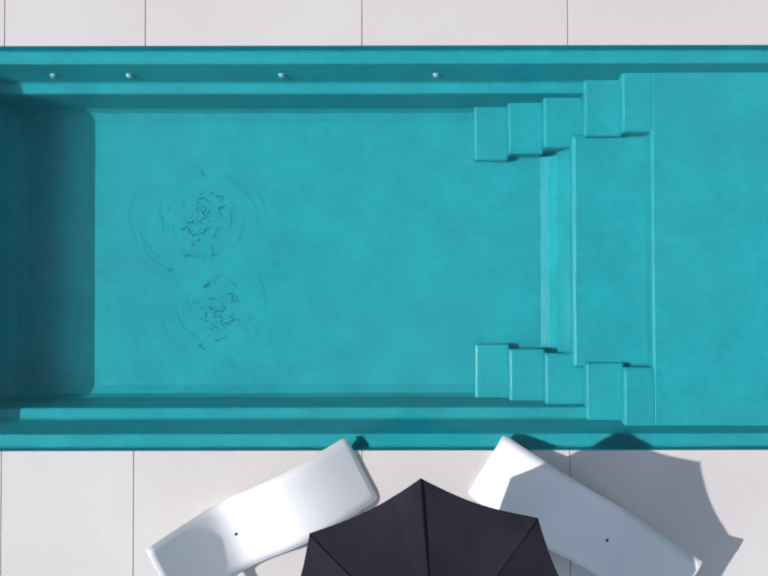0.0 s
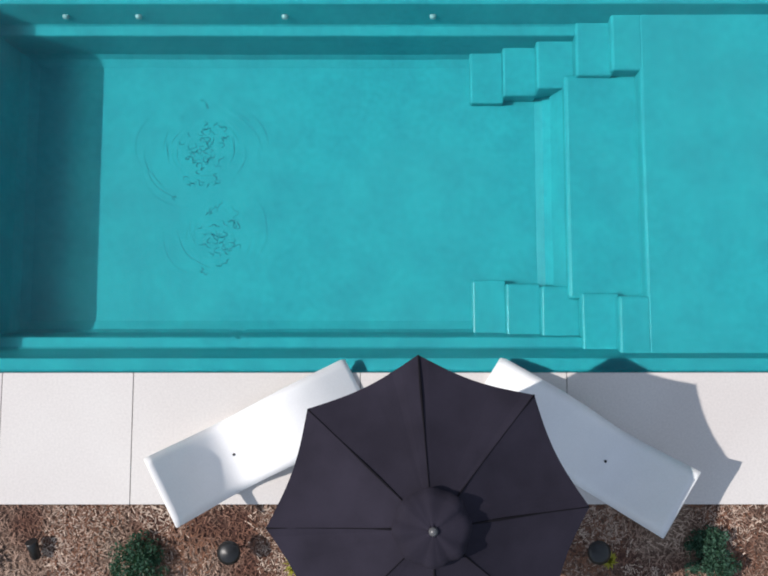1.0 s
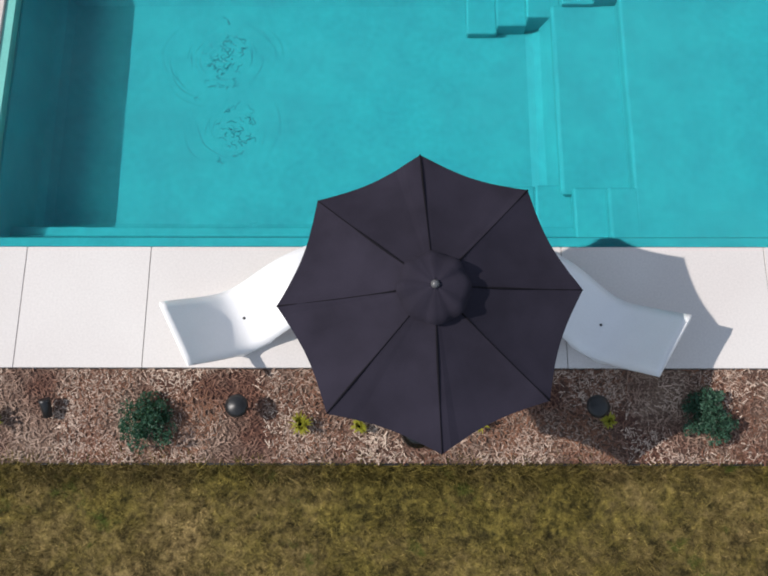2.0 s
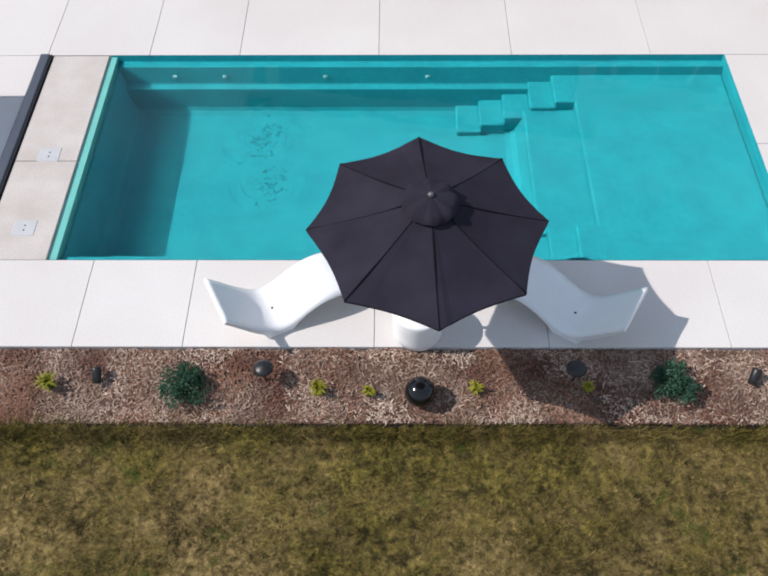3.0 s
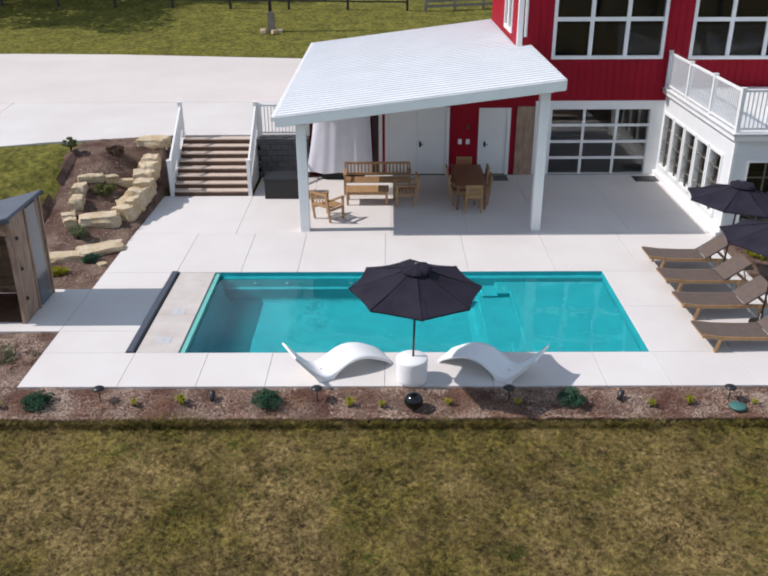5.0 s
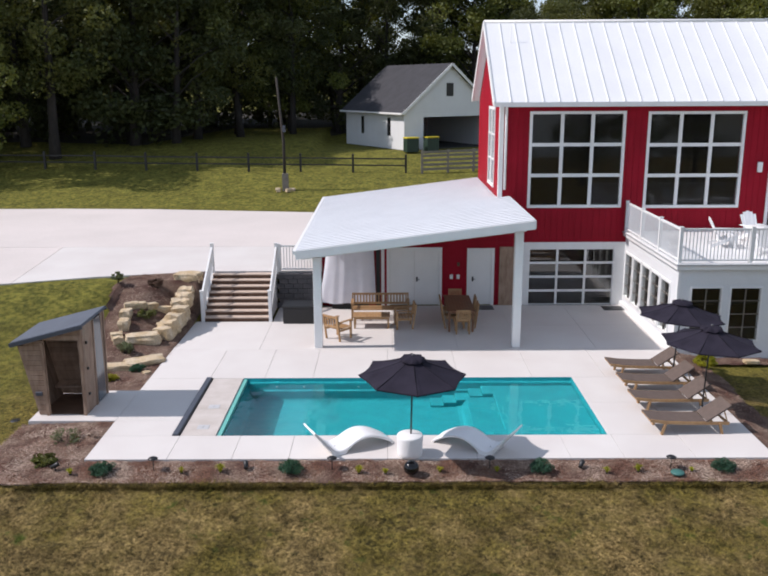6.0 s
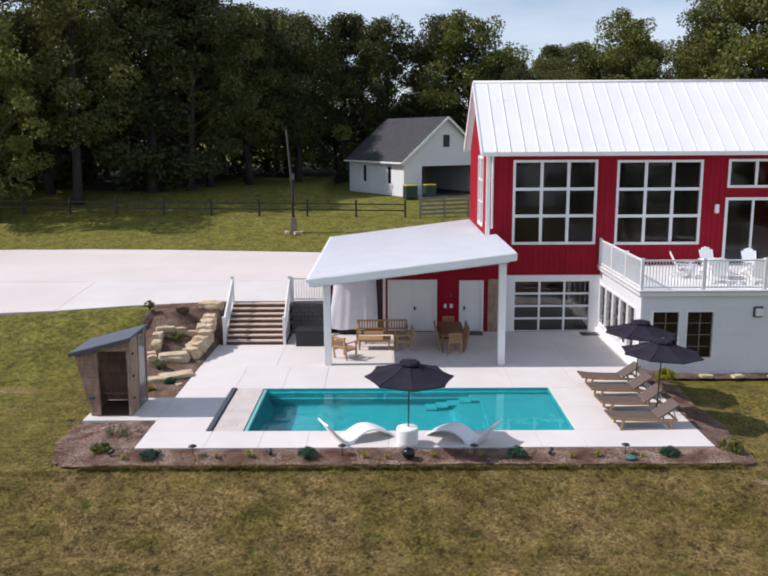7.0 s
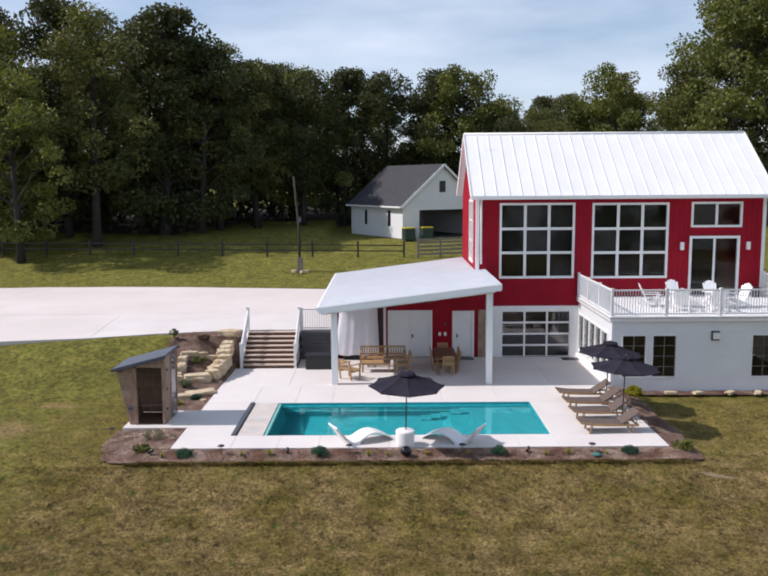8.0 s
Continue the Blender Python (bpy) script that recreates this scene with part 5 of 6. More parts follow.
def shrub(name, label, x, y, z, r, h, mat, seed, leaf=0.035, clumps=26, per=46, group=""):
    rs = random.Random(seed)
    t = thing(name, label, "shrub", x, y, z, rs.uniform(0, 360), group)
    bm = bmesh.new()
    cs = []
    for k in range(clumps):
        a, q, e = rs.uniform(0, 6.283), rs.random() ** 0.5, rs.random()
        c = (r * 0.8 * q * math.cos(a), r * 0.8 * q * math.sin(a), h * (0.2 + 0.7 * e * (1 - 0.5 * q)), r * rs.uniform(0.18, 0.34))
        cs.append(c)
        if k % 3 == 0:
            tube(bm, [(0, 0, -0.03), (c[0] * 0.5, c[1] * 0.5, c[2] * 0.6), c[:3]], [0.012, 0.008, 0.003], 5, False)
    part("stems", bm, BARK, t)
    leaf_part("foliage", t, mat, cs, per, leaf, seed)
    return t


def tuft(x, y, z, r, h, mat, seed, n=70):
    rs = random.Random(seed)
    t = thing("ornamental_grass", "small lime-green tuft of ornamental grass in mulch", "plant", x, y, z, 0, "grass tufts along the deck")
    bm = bmesh.new()
    for k in range(n):
        a, q = rs.uniform(0, 6.283), rs.uniform(0.2, 1.0)
        hx, w = h * rs.uniform(0.6, 1.0), rs.uniform(0.006, 0.012)
        d, s = Vector((math.cos(a), math.sin(a), 0)), Vector((-math.sin(a), math.cos(a), 0))
        p0, p1, p2 = d * 0.02, d * r * q * 0.5 + Vector((0, 0, hx * 0.8)), d * r * q + Vector((0, 0, hx * 0.75))
        v = [bm.verts.new(c) for c in (p0 - s * w, p0 + s * w, p1 + s * w, p1 - s * w, p2)]
        bm.faces.new(v[:4])
        bm.faces.new((v[3], v[2], v[4]))
    part("blades", bm, mat, t)
    part("crown", soft_box(-0.03, 0.03, -0.03, 0.03, -0.03, 0.015, 0.01, 1), BARK, t)


BZ = -0.085
for k, (x, y, r, h) in enumerate(((-6.91, -1.80, 0.30, 0.26), (-2.68, -1.86, 0.33, 0.34), (2.94, -1.80, 0.30, 0.33), (7.04, -1.72, 0.30, 0.24))):
    shrub("juniper", "low blue-green juniper in the mulch bed", x, y, BZ, r, h, SHRUB, 40 + k, 0.021, 44, 70, group="junipers along the deck")
shrub("shrub", "rounded dark green shrub at the bed's end", 8.85, -1.35, BZ - 0.05, 0.36, 0.42, LEAF_B, 51, 0.045)
shrub("shrub", "rounded dark green shrub in mulch", -8.4, -1.35, BZ - 0.08, 0.32, 0.38, LEAF_A, 52, 0.045)
shrub("shrub", "airy grey-green sage bush in mulch", -8.35, -0.2, BZ - 0.06, 0.42, 0.55, SAGE, 53, 0.035, 22, 24)
shrub("shrub", "small dry brown shrub in mulch", -7.75, 0.0, BZ, 0.16, 0.25, CHIP, 54, 0.03, 10, 20)
shrub("shrub", "lime-green shrub beside the white sunroom", 9.25, 5.2, -0.1, 0.40, 0.5, LIME, 55, 0.05)
for k, (x, y, r, h, m, lab) in enumerate(((-8.10, 4.92, 0.24, 0.25, SHRUB, "dark green mound beside a boulder"), (-8.67, 4.15, 0.26, 0.22, LIME, "lime-green mound in the garden bed"),
                                          (-8.85, 6.15, 0.3, 0.5, SAGE, "grey-green sage bush between boulders"), (-8.77, 8.5, 0.36, 0.36, LEAF_A, "leafy green shrub inside the boulder ring"),
                                          (-9.0, 10.55, 0.32, 0.45, RISER, "dark bare shrub below the drive"), (-10.3, 10.4, 0.22, 0.6, SAGE, "thin dry shrub below the drive"))):
    shrub("shrub", lab, x, y, ground_height(x, y) + 0.04, r, h, m, 60 + k, 0.04)
for k, (x, y, s) in enumerate(((-5.12, -1.84, 0.8), (-4.25, -1.82, 1.15), (-1.14, -1.88, 1.0), (-0.55, -1.9, 0.7), (0.67, -1.86, 0.8), (1.95, -1.84, 0.7), (4.39, -1.9, 0.8), (5.11, -1.84, 1.0), (6.3, -1.85, 0.6), (-7.6, -1.9, 0.8))):
    tuft(x, y, BZ + 0.02, 0.15 * s, 0.20 * s, LIME, 80 + k)

# ---- garden fittings along the bed ----
def path_light(x, y):
    t = thing("path_light", "black mushroom path light standing in the mulch", "garden light", x, y, BZ, 0, "path lights")
    bm = bmesh.new()
    tube(bm, [(0, 0, -0.05), (0, 0, 0.31)], 0.010, 8)
    part("stem", bm, BLACKMETAL, t)
    bm = bmesh.new()
    lathe(bm, [(0.112, 0.295), (0.115, 0.303), (0.075, 0.33), (0.025, 0.345), (0.001, 0.348)], 20)
    part("shade", bm, BLACKMETAL, t)


for x in (-5.78, -1.75, 1.80, 5.87):
    path_light(x, -1.72)


def spotlight(x, y, rz):
    t = thing("garden_spotlight", "small black ground spotlight in mulch", "garden light", x, y, BZ, rz, "ground spotlights")
    bm = bmesh.new()
    tube(bm, [(0, 0, -0.05), (0, 0, 0.10)], 0.012, 8)
    part("spike", bm, BLACKMETAL, t)
    bm = bmesh.new()
    tube(bm, [(-0.09, 0, 0.10), (0.05, 0, 0.16), (0.08, 0, 0.175)], [0.045, 0.055, 0.06], 12)
    part("head", bm, BLACKMETAL, t)


for x, rz in ((-3.69, 100), (3.86, 60), (-8.0, 20)):
    spotlight(x, -1.72, rz)
ball = thing("garden_ball", "glossy black ball standing on the mulch", "ornament", 0.03, -1.95, BZ + 0.01)
bm = bmesh.new()
lathe(bm, [(0.001, 0.0)] + [(0.175 * math.sin(math.pi * k / 14), 0.165 - 0.165 * math.cos(math.pi * k / 14)) for k in range(1, 14)] + [(0.001, 0.33)], 28)
part("ball", bm, BLACKGLOSS, ball)
vcov = thing("valve_cover", "green plastic valve lid set in mulch", "valve cover", 5.95, -1.95, BZ + 0.02)
bm = bmesh.new()
lathe(bm, [(0.15, 0.0), (0.15, 0.03), (0.13, 0.045), (0.001, 0.05)], 20)
part("lid", bm, material("green_plastic", (0.05, 0.16, 0.14), 0.5, 0.1), vcov)
lawnlamp = thing("lawn_lamp", "flat dark ground light on the lawn", "garden light", -10.28, 1.4, -0.28)
bm = bmesh.new()
lathe(bm, [(0.17, 0.0), (0.18, 0.06), (0.14, 0.11), (0.001, 0.12)], 18)
part("body", bm, BLACKMETAL, lawnlamp)

# ---- boulders ----
def boulder(x, y, z, sx, sy, sz, rz, seed):
    bm = bmesh.new()
    bmesh.ops.create_cube(bm, size=1.0)
    bmesh.ops.subdivide_edges(bm, edges=bm.edges[:], cuts=4, use_grid_fill=True)
    for v in bm.verts:
        c = v.co.copy()
        r = max(abs(c.x), abs(c.y), abs(c.z)) * 2
        v.co = c.lerp(c.normalized() * 0.62 * r, 0.22)
        n3 = noise.noise_vector(c * 2.3 + Vector((seed * 3.1, seed, 0)))
        v.co += n3 * 0.13 + noise.noise_vector(c * 6.0 + Vector((seed, 0, seed))) * 0.05
        v.co = Vector((v.co.x * sx, v.co.y * sy, v.co.z * sz))
    for f in bm.faces:
        f.smooth = False
    t = part("boulder", bm, LIMESTONE)
    t.matrix_basis = pose(x, y, max(z, ground_height(x, y) + 0.22 * sz) if x < -7.5 and y < 12 else z, 0, 0, rz)
    tagged(t, "rough buff limestone boulder retaining the garden bed", "boulder", "boulders of the terraces")


def boulder_row(points, count, size, seed, rise=None):
    """Stones laid end to end along a line; size: length along the row, depth, height."""
    rs = random.Random(seed)
    for k in range(count):
        f = (k + 0.5) / count * (len(points) - 1)
        a, c = Vector(points[int(f)]), Vector(points[int(f) + 1])
        p, d = a.lerp(c, f - int(f)), c - a
        u = (k + 0.5) / count
        g = rise[0] + (rise[1] - rise[0]) * u if rise else ground_height(p.x, p.y) + size[2] * 0.30
        boulder(p.x + rs.uniform(-0.04, 0.04), p.y + rs.uniform(-0.03, 0.03), g, size[0] * rs.uniform(0.9, 1.12), size[1] * rs.uniform(0.9, 1.15), size[2] * rs.uniform(0.88, 1.12),
                math.degrees(math.atan2(d.y, d.x)) + rs.uniform(-9, 9), seed * 10 + k)


# kerb of stones beside the stairs, the ring above it and the flat slabs below
boulder_row([(-7.92, 11.55), (-7.92, 10.95)], 2, (0.42, 0.92, 0.30), 3, (1.30, 1.08))
boulder_row([(-7.88, 10.85), (-7.86, 9.9), (-7.76, 9.0), (-7.90, 8.2), (-8.08, 7.55)], 7, (0.58, 0.50, 0.50), 4, (0.98, 0.20))
boulder_row([(-7.98, 10.5), (-8.02, 9.4)], 3, (0.44, 0.40, 0.40), 5, (0.85, 0.42))
boulder_row([(-8.10, 7.15), (-9.0, 6.95)], 1, (1.05, 0.52, 0.40), 6)
boulder_row([(-9.52, 8.85), (-8.98, 9.08), (-8.20, 9.50)], 4, (0.46, 0.30, 0.26), 7)
boulder_row([(-9.44, 8.55), (-9.32, 7.45)], 2, (0.50, 0.34, 0.40), 8)
boulder_row([(-9.42, 7.2), (-9.25, 6.75)], 2, (0.30, 0.32, 0.30), 9)
boulder_row([(-9.5, 5.02), (-8.4, 5.12)], 1, (1.15, 0.48, 0.24), 10)
boulder_row([(-8.5, 5.25), (-7.6, 5.75)], 1, (1.02, 0.56, 0.26), 11)
boulder_row([(-9.95, 5.1), (-9.75, 5.2)], 1, (0.4, 0.4, 0.26), 12)
boulder_row([(-7.80, 4.72), (-7.68, 4.62)], 1, (0.2, 0.18, 0.14), 13)
for k, (x, y) in enumerate(((10.9, 5.75), (12.0, 5.72), (13.3, 5.75), (14.4, 5.72), (15.4, 5.75))):
    boulder(x, y, -0.13, 0.42, 0.24, 0.11, 20 * k, 40 + k)

# ---- white pool chaises ----
def chaise_line(s):
    """Height of the lying surface along the length, 0 at the foot, 1 at the head."""
    pts = ((0.0, 0.05), (0.08, 0.15), (0.18, 0.255), (0.29, 0.325), (0.40, 0.33), (0.51, 0.255), (0.61, 0.15), (0.69, 0.11), (0.755, 0.15), (0.84, 0.31), (0.92, 0.50), (1.0, 0.69))
    n = len(pts)
    grad = [(pts[min(n - 1, k + 1)][1] - pts[max(0, k - 1)][1]) / (pts[min(n - 1, k + 1)][0] - pts[max(0, k - 1)][0]) for k in range(n)]
    for k in range(n - 1):
        (a, za), (c, zc) = pts[k], pts[k + 1]
        if s <= c:
            t, w = (s - a) / (c - a), c - a
            return (za * (1 + 2 * t) * (1 - t) ** 2 + grad[k] * w * t * (1 - t) ** 2 + zc * t * t * (3 - 2 * t) + grad[k + 1] * w * t * t * (t - 1))
    return pts[-1][1]


def chaise(x, y, rz, label):
    t = thing("pool_chaise", label, "chaise longue", x, y, 0.0, rz, "white chaises beside the pool")
    Lc, Wc, n, m = 2.02, 0.70, 44, 8
    bm = bmesh.new()
    top, low = [], []
    for i in range(n + 1):
        s = i / n
        z = chaise_line(s)
        thick = 0.055 if s < 0.5 else 0.055 + 0.05 * math.sin(math.pi * (s - 0.5) / 0.5)
        under = max(0.0, z - thick)
        if 0.60 < s < 0.78:
            under = 0.0
        if s < 0.04:
            under = 0.0
        w = Wc * (1 - 0.05 * (s < 0.02)) / 2
        rt, rl = [], []
        for j in range(m + 1):
            e = -1 + 2 * j / m
            dish = 0.022 * (1 - e * e) * (0.3 + 0.7 * (s > 0.45))
            edge = 0.02 * max(0, abs(e) - 0.75) / 0.25
            rt.append(bm.verts.new((s * Lc - Lc * 0.5, e * w, max(0.02, z - dish - edge))))
            rl.append(bm.verts.new((s * Lc - Lc * 0.5 + (0.02 if s > 0.6 else 0.0), e * (w - 0.012), under)))
        top.append(rt)
        low.append(rl)
    for i in range(n):
        for j in range(m):
            bm.faces.new((top[i][j], top[i + 1][j], top[i + 1][j + 1], top[i][j + 1])).smooth = True
            bm.faces.new((low[i][j + 1], low[i + 1][j + 1], low[i + 1][j], low[i][j])).smooth = True
        for j in (0, m):
            bm.faces.new((top[i][j], low[i][j], low[i + 1][j], top[i + 1][j]))
    for i in (0, n):
        for j in range(m):
            bm.faces.new((top[i][j], top[i][j + 1], low[i][j + 1], low[i][j]))
    bmesh.ops.recalc_face_normals(bm, faces=bm.faces[:])
    part("shell", bm, PLASTIC, t)
    for s, e in ((0.69, 0.0), (0.30, 0.20)):
        bm = bmesh.new()
        lathe(bm, [(0.014, -0.01), (0.014, 0.004), (0.001, 0.005)], 10, (s * Lc - Lc * 0.5, e, chaise_line(s) - 0.018))
        part("drain_plug", bm, BLACKMETAL, t)


chaise(-1.40, -0.63, 180 + math.degrees(math.atan2(-1.10 + 0.20, -2.265 + 0.515)) - 180, "white moulded wave-shaped chaise longue on the deck")
chaise(1.59, -0.67, math.degrees(math.atan2(-1.19 + 0.15, 2.435 - 0.755)), "white moulded wave-shaped chaise longue under umbrella shade")

# ---- umbrellas ----
SEAM = material("dark_canopy_seam", (0.010, 0.009, 0.012), 0.95, 0.1, 4.0, 200.0, 0.1, coord="Object", spec=0.1)


def umbrella(x, y, rz, r=1.225, rim=1.97, apex=2.40, base_z=0.0, lean=(0.0, 0.0), label="charcoal market umbrella with eight panels"):
    t = thing("garden_umbrella", label, "umbrella", x, y, base_z, rz, "charcoal umbrellas")
    t.matrix_basis = pose(x, y, base_z, lean[0], lean[1], rz)
    crease = random.Random(int(rz * 10) + 3)
    bm = bmesh.new()
    seg = 12
    tipz = apex
    grid = []
    wrinkle = [crease.uniform(0.0, 1.0) for k in range(8)]
    for k in range(8):
        for q in range(seg):
            a0 = 2 * math.pi * k / 8
            a1 = 2 * math.pi * (k + 1) / 8
            f = q / seg
            row = []
            for i in range(9):
                e = 0.07 + 0.93 * i / 8
                sag = 0.055 * math.sin(math.pi * e)
                z = tipz + (rim - tipz) * e - sag * 0.6 - 0.02 * e * math.sin(math.pi * f)
                px = (1 - f) * math.cos(a0) + f * math.cos(a1)
                py = (1 - f) * math.sin(a0) + f * math.sin(a1)
                pull = 1 - 0.042 * math.sin(math.pi * f) * e
                z += 0.010 * e * wrinkle[k] * math.sin(9 * f * math.pi + 2.0 * k) * max(0.0, 1 - 2.2 * f)
                row.append(bm.verts.new((r * e * px * pull, r * e * py * pull, z)))
            grid.append(row)
    n = len(grid)
    for k in range(n):
        for i in range(8):
            bm.faces.new((grid[k][i], grid[k][i + 1], grid[(k + 1) % n][i + 1], grid[(k + 1) % n][i])).smooth = False
    low = [bm.verts.new(row[-1].co - Vector((0, 0, 0.03))) for row in grid]
    for k in range(n):
        bm.faces.new((grid[k][-1], low[k], low[(k + 1) % n], grid[(k + 1) % n][-1]))
    part("canopy", bm, FABRIC, t)
    bm = bmesh.new()
    rings = []
    fold = [crease.uniform(-1.0, 1.0) for k in range(16)]
    for rr, z in ((0.03, tipz + 0.03), (0.06, tipz + 0.028), (0.10, tipz + 0.022), (0.15, tipz + 0.010), (0.21, tipz - 0.006), (0.255, tipz - 0.024), (0.282, tipz - 0.075)):
        ring = []
        for k in range(48):
            a = 2 * math.pi * k / 48
            f = 0.6 * math.cos(8 * a) + 0.7 * fold[k // 3] * (1, 0.8, -0.6)[k % 3]
            q = rr * (1 + 0.022 * math.cos(8 * a) + 0.012 * f)
            ring.append(bm.verts.new((q * math.cos(a), q * math.sin(a), z + 0.026 * f * (rr / 0.27) ** 1.5)))
        rings.append(ring)
    for a, c in zip(rings, rings[1:]):
        for k in range(48):
            bm.faces.new((a[k], a[(k + 1) % 48], c[(k + 1) % 48], c[k])).smooth = True
    bm.faces.new(rings[0])
    part("vent_cap", bm, FABRIC, t)
    bm = bmesh.new()
    lathe(bm, [(0.03, tipz + 0.03), (0.034, tipz + 0.045), (0.02, tipz + 0.065), (0.001, tipz + 0.07)], 14)
    part("finial", bm, material("grey_finial_plastic", (0.10, 0.10, 0.105), 0.35, 0.05), t, "small grey finial")
    bm = bmesh.new()
    tube(bm, [(0, 0, 0), (0, 0, tipz + 0.03)], 0.021, 12)
    part("pole", bm, BLACKMETAL, t)
    for k in range(8):
        a = 2 * math.pi * k / 8
        ca, sa = math.cos(a), math.sin(a)
        bm = bmesh.new()
        bar(bm, (0.05 * ca, 0.05 * sa, tipz - 0.11), (0.975 * r * ca, 0.975 * r * sa, rim - 0.045), 0.014, 0.018)
        rib = part("rib", bm, BLACKMETAL, t)
        bm = bmesh.new()
        seam = []
        for i in range(12):
            e = 0.2 + 0.8 * i / 11
            seam.append((r * e * ca, r * e * sa, tipz + (rim - tipz) * e - 0.033 * math.sin(math.pi * e) + 0.002))
        tube(bm, seam, [0.004 + 0.006 * max(0.0, math.sin(5.0 * i / 11 + 2.1 * k)) for i in range(12)], 6)
        part("seam", bm, SEAM, t)
        bm = bmesh.new()
        bar(bm, (0.03 * ca, 0.03 * sa, rim - 0.28), (0.5 * r * ca, 0.5 * r * sa, (tipz + rim) / 2 - 0.09), 0.012, 0.012)
        part("strut", bm, BLACKMETAL, rib)
    return t


umbrella(0.035, -1.02, 3.5, lean=(2.0, 1.0))
for x, y, rz in ((7.64, 1.22, 12), (7.72, 3.74, 8)):
    umbrella(x, y, rz, 1.22, 1.94, 2.34, 0.03, lean=(0.0, 2.0 if y < 2.0 else 3.5))
    bs = thing("umbrella_base", "round black umbrella base on the deck", "umbrella base", x, y, 0.0)
    bm = bmesh.new()
    lathe(bm, [(0.23, 0.0), (0.23, 0.028), (0.04, 0.05), (0.04, 0.25), (0.001, 0.252)], 20)
    part("foot", bm, BLACKMETAL, bs)
table = thing("side_table", "white round moulded side table holding the umbrella", "table", 0.02, -1.08, 0.0)
bm = bmesh.new()
lathe(bm, [(0.275, 0.0), (0.29, 0.015), (0.292, 0.10), (0.30, 0.30), (0.305, 0.45), (0.30, 0.485), (0.285, 0.50), (0.06, 0.503), (0.001, 0.503)], 40)
part("drum", bm, PLASTIC, table)

# ---- sun loungers ----
def lounger(label):
    t = thing("sun_lounger", label, "lounger", 0, 0, 0, 0, "wooden loungers")
    for s in (-1, 1):
        bm = bmesh.new()
        pts = [(-1.10, 0.375), (-0.7, 0.315), (-0.2, 0.29), (0.4, 0.28), (0.85, 0.27)]
        for (a, za), (c, zc) in zip(pts, pts[1:]):
            bar(bm, (a, s * 0.31, za), (c + 0.004, s * 0.31, zc), 0.035, 0.075)
        part("side_rail", bm, TEAK, t)
        for x0, x1 in ((-0.72, -0.80), (0.62, 0.70)):
            bm = bmesh.new()
            bar(bm, (x0, s * 0.31, 0.29), (x1, s * 0.31, 0.0), 0.05, 0.085)
            part("leg", bm, TEAK, t)
    bm = bmesh.new()
    st = [(-1.12, 0.415), (-0.7, 0.36), (-0.2, 0.335), (0.28, 0.33)]
    rows = []
    for x, z in st:
        rows.append([bm.verts.new((x, y, z + d)) for d in (0.0, -0.022) for y in (-0.30, 0.30)])
    for a, c in zip(rows, rows[1:]):
        bm.faces.new((a[0], c[0], c[1], a[1]))
        bm.faces.new((a[2], a[3], c[3], c[2]))
        bm.faces.new((a[0], a[2], c[2], c[0]))
        bm.faces.new((a[1], c[1], c[3], a[3]))
    bm.faces.new((rows[0][0], rows[0][1], rows[0][3], rows[0][2]))
    bm.faces.new((rows[-1][0], rows[-1][2], rows[-1][3], rows[-1][1]))
    bmesh.ops.recalc_face_normals(bm, faces=bm.faces[:])
    part("seat_sling", bm, MESHFAB, t)
    bm = bmesh.new()
    bar(bm, (0.29, 0, 0.335), (0.87, 0, 0.73), 0.60, 0.022)
    part("back_sling", bm, MESHFAB, t)
    for s in (-1, 1):
        bm = bmesh.new()
        bar(bm, (0.27, s * 0.312, 0.31), (0.88, s * 0.312, 0.725), 0.025, 0.035)
        part("back_rail", bm, MESHFAB, t)
        bm = bmesh.new()
        bar(bm, (0.72, s * 0.24, 0.62), (0.84, s * 0.24, 0.26), 0.02, 0.025)
        part("prop", bm, TEAK, t)
    for x in (-1.08, 0.83):
        bm = bmesh.new()
        box(bm, x - 0.025, x + 0.025, -0.292, 0.292, 0.24 if x > 0 else 0.345, 0.285 if x > 0 else 0.388)
        part("cross_rail", bm, TEAK, t)
    return t


first = lounger("teak sun lounger with brown sling and raised back")
lpos = ((7.0, 0.31, 2.0), (7.06, 1.78, 4.0), (7.10, 3.08, 3.0), (7.12, 4.38, 1.0))
for x, y, rz in lpos[1:]:
    copy_thing(first, pose(x, y, 0, 0, 0, rz))
first.matrix_basis = pose(lpos[0][0], lpos[0][1], 0, 0, 0, lpos[0][2])

# ---- cedar shed ----
shed = thing("cedar_shed", "tapered cedar plank shed with open doorway and sloping roof", "shed", -9.05, 1.33, 0.0, 0.0)
SW, SDp = 1.42, 1.55  # foot width, depth


def shed_x(side, z):
    return (-0.54 - 0.40 * z / 1.95) if side < 0 else (0.71 + 0.06 * z / 2.5)


def shed_top(x):
    return 2.02 + (x + 0.94) / (0.77 + 0.94) * 0.44


pl = 0.135
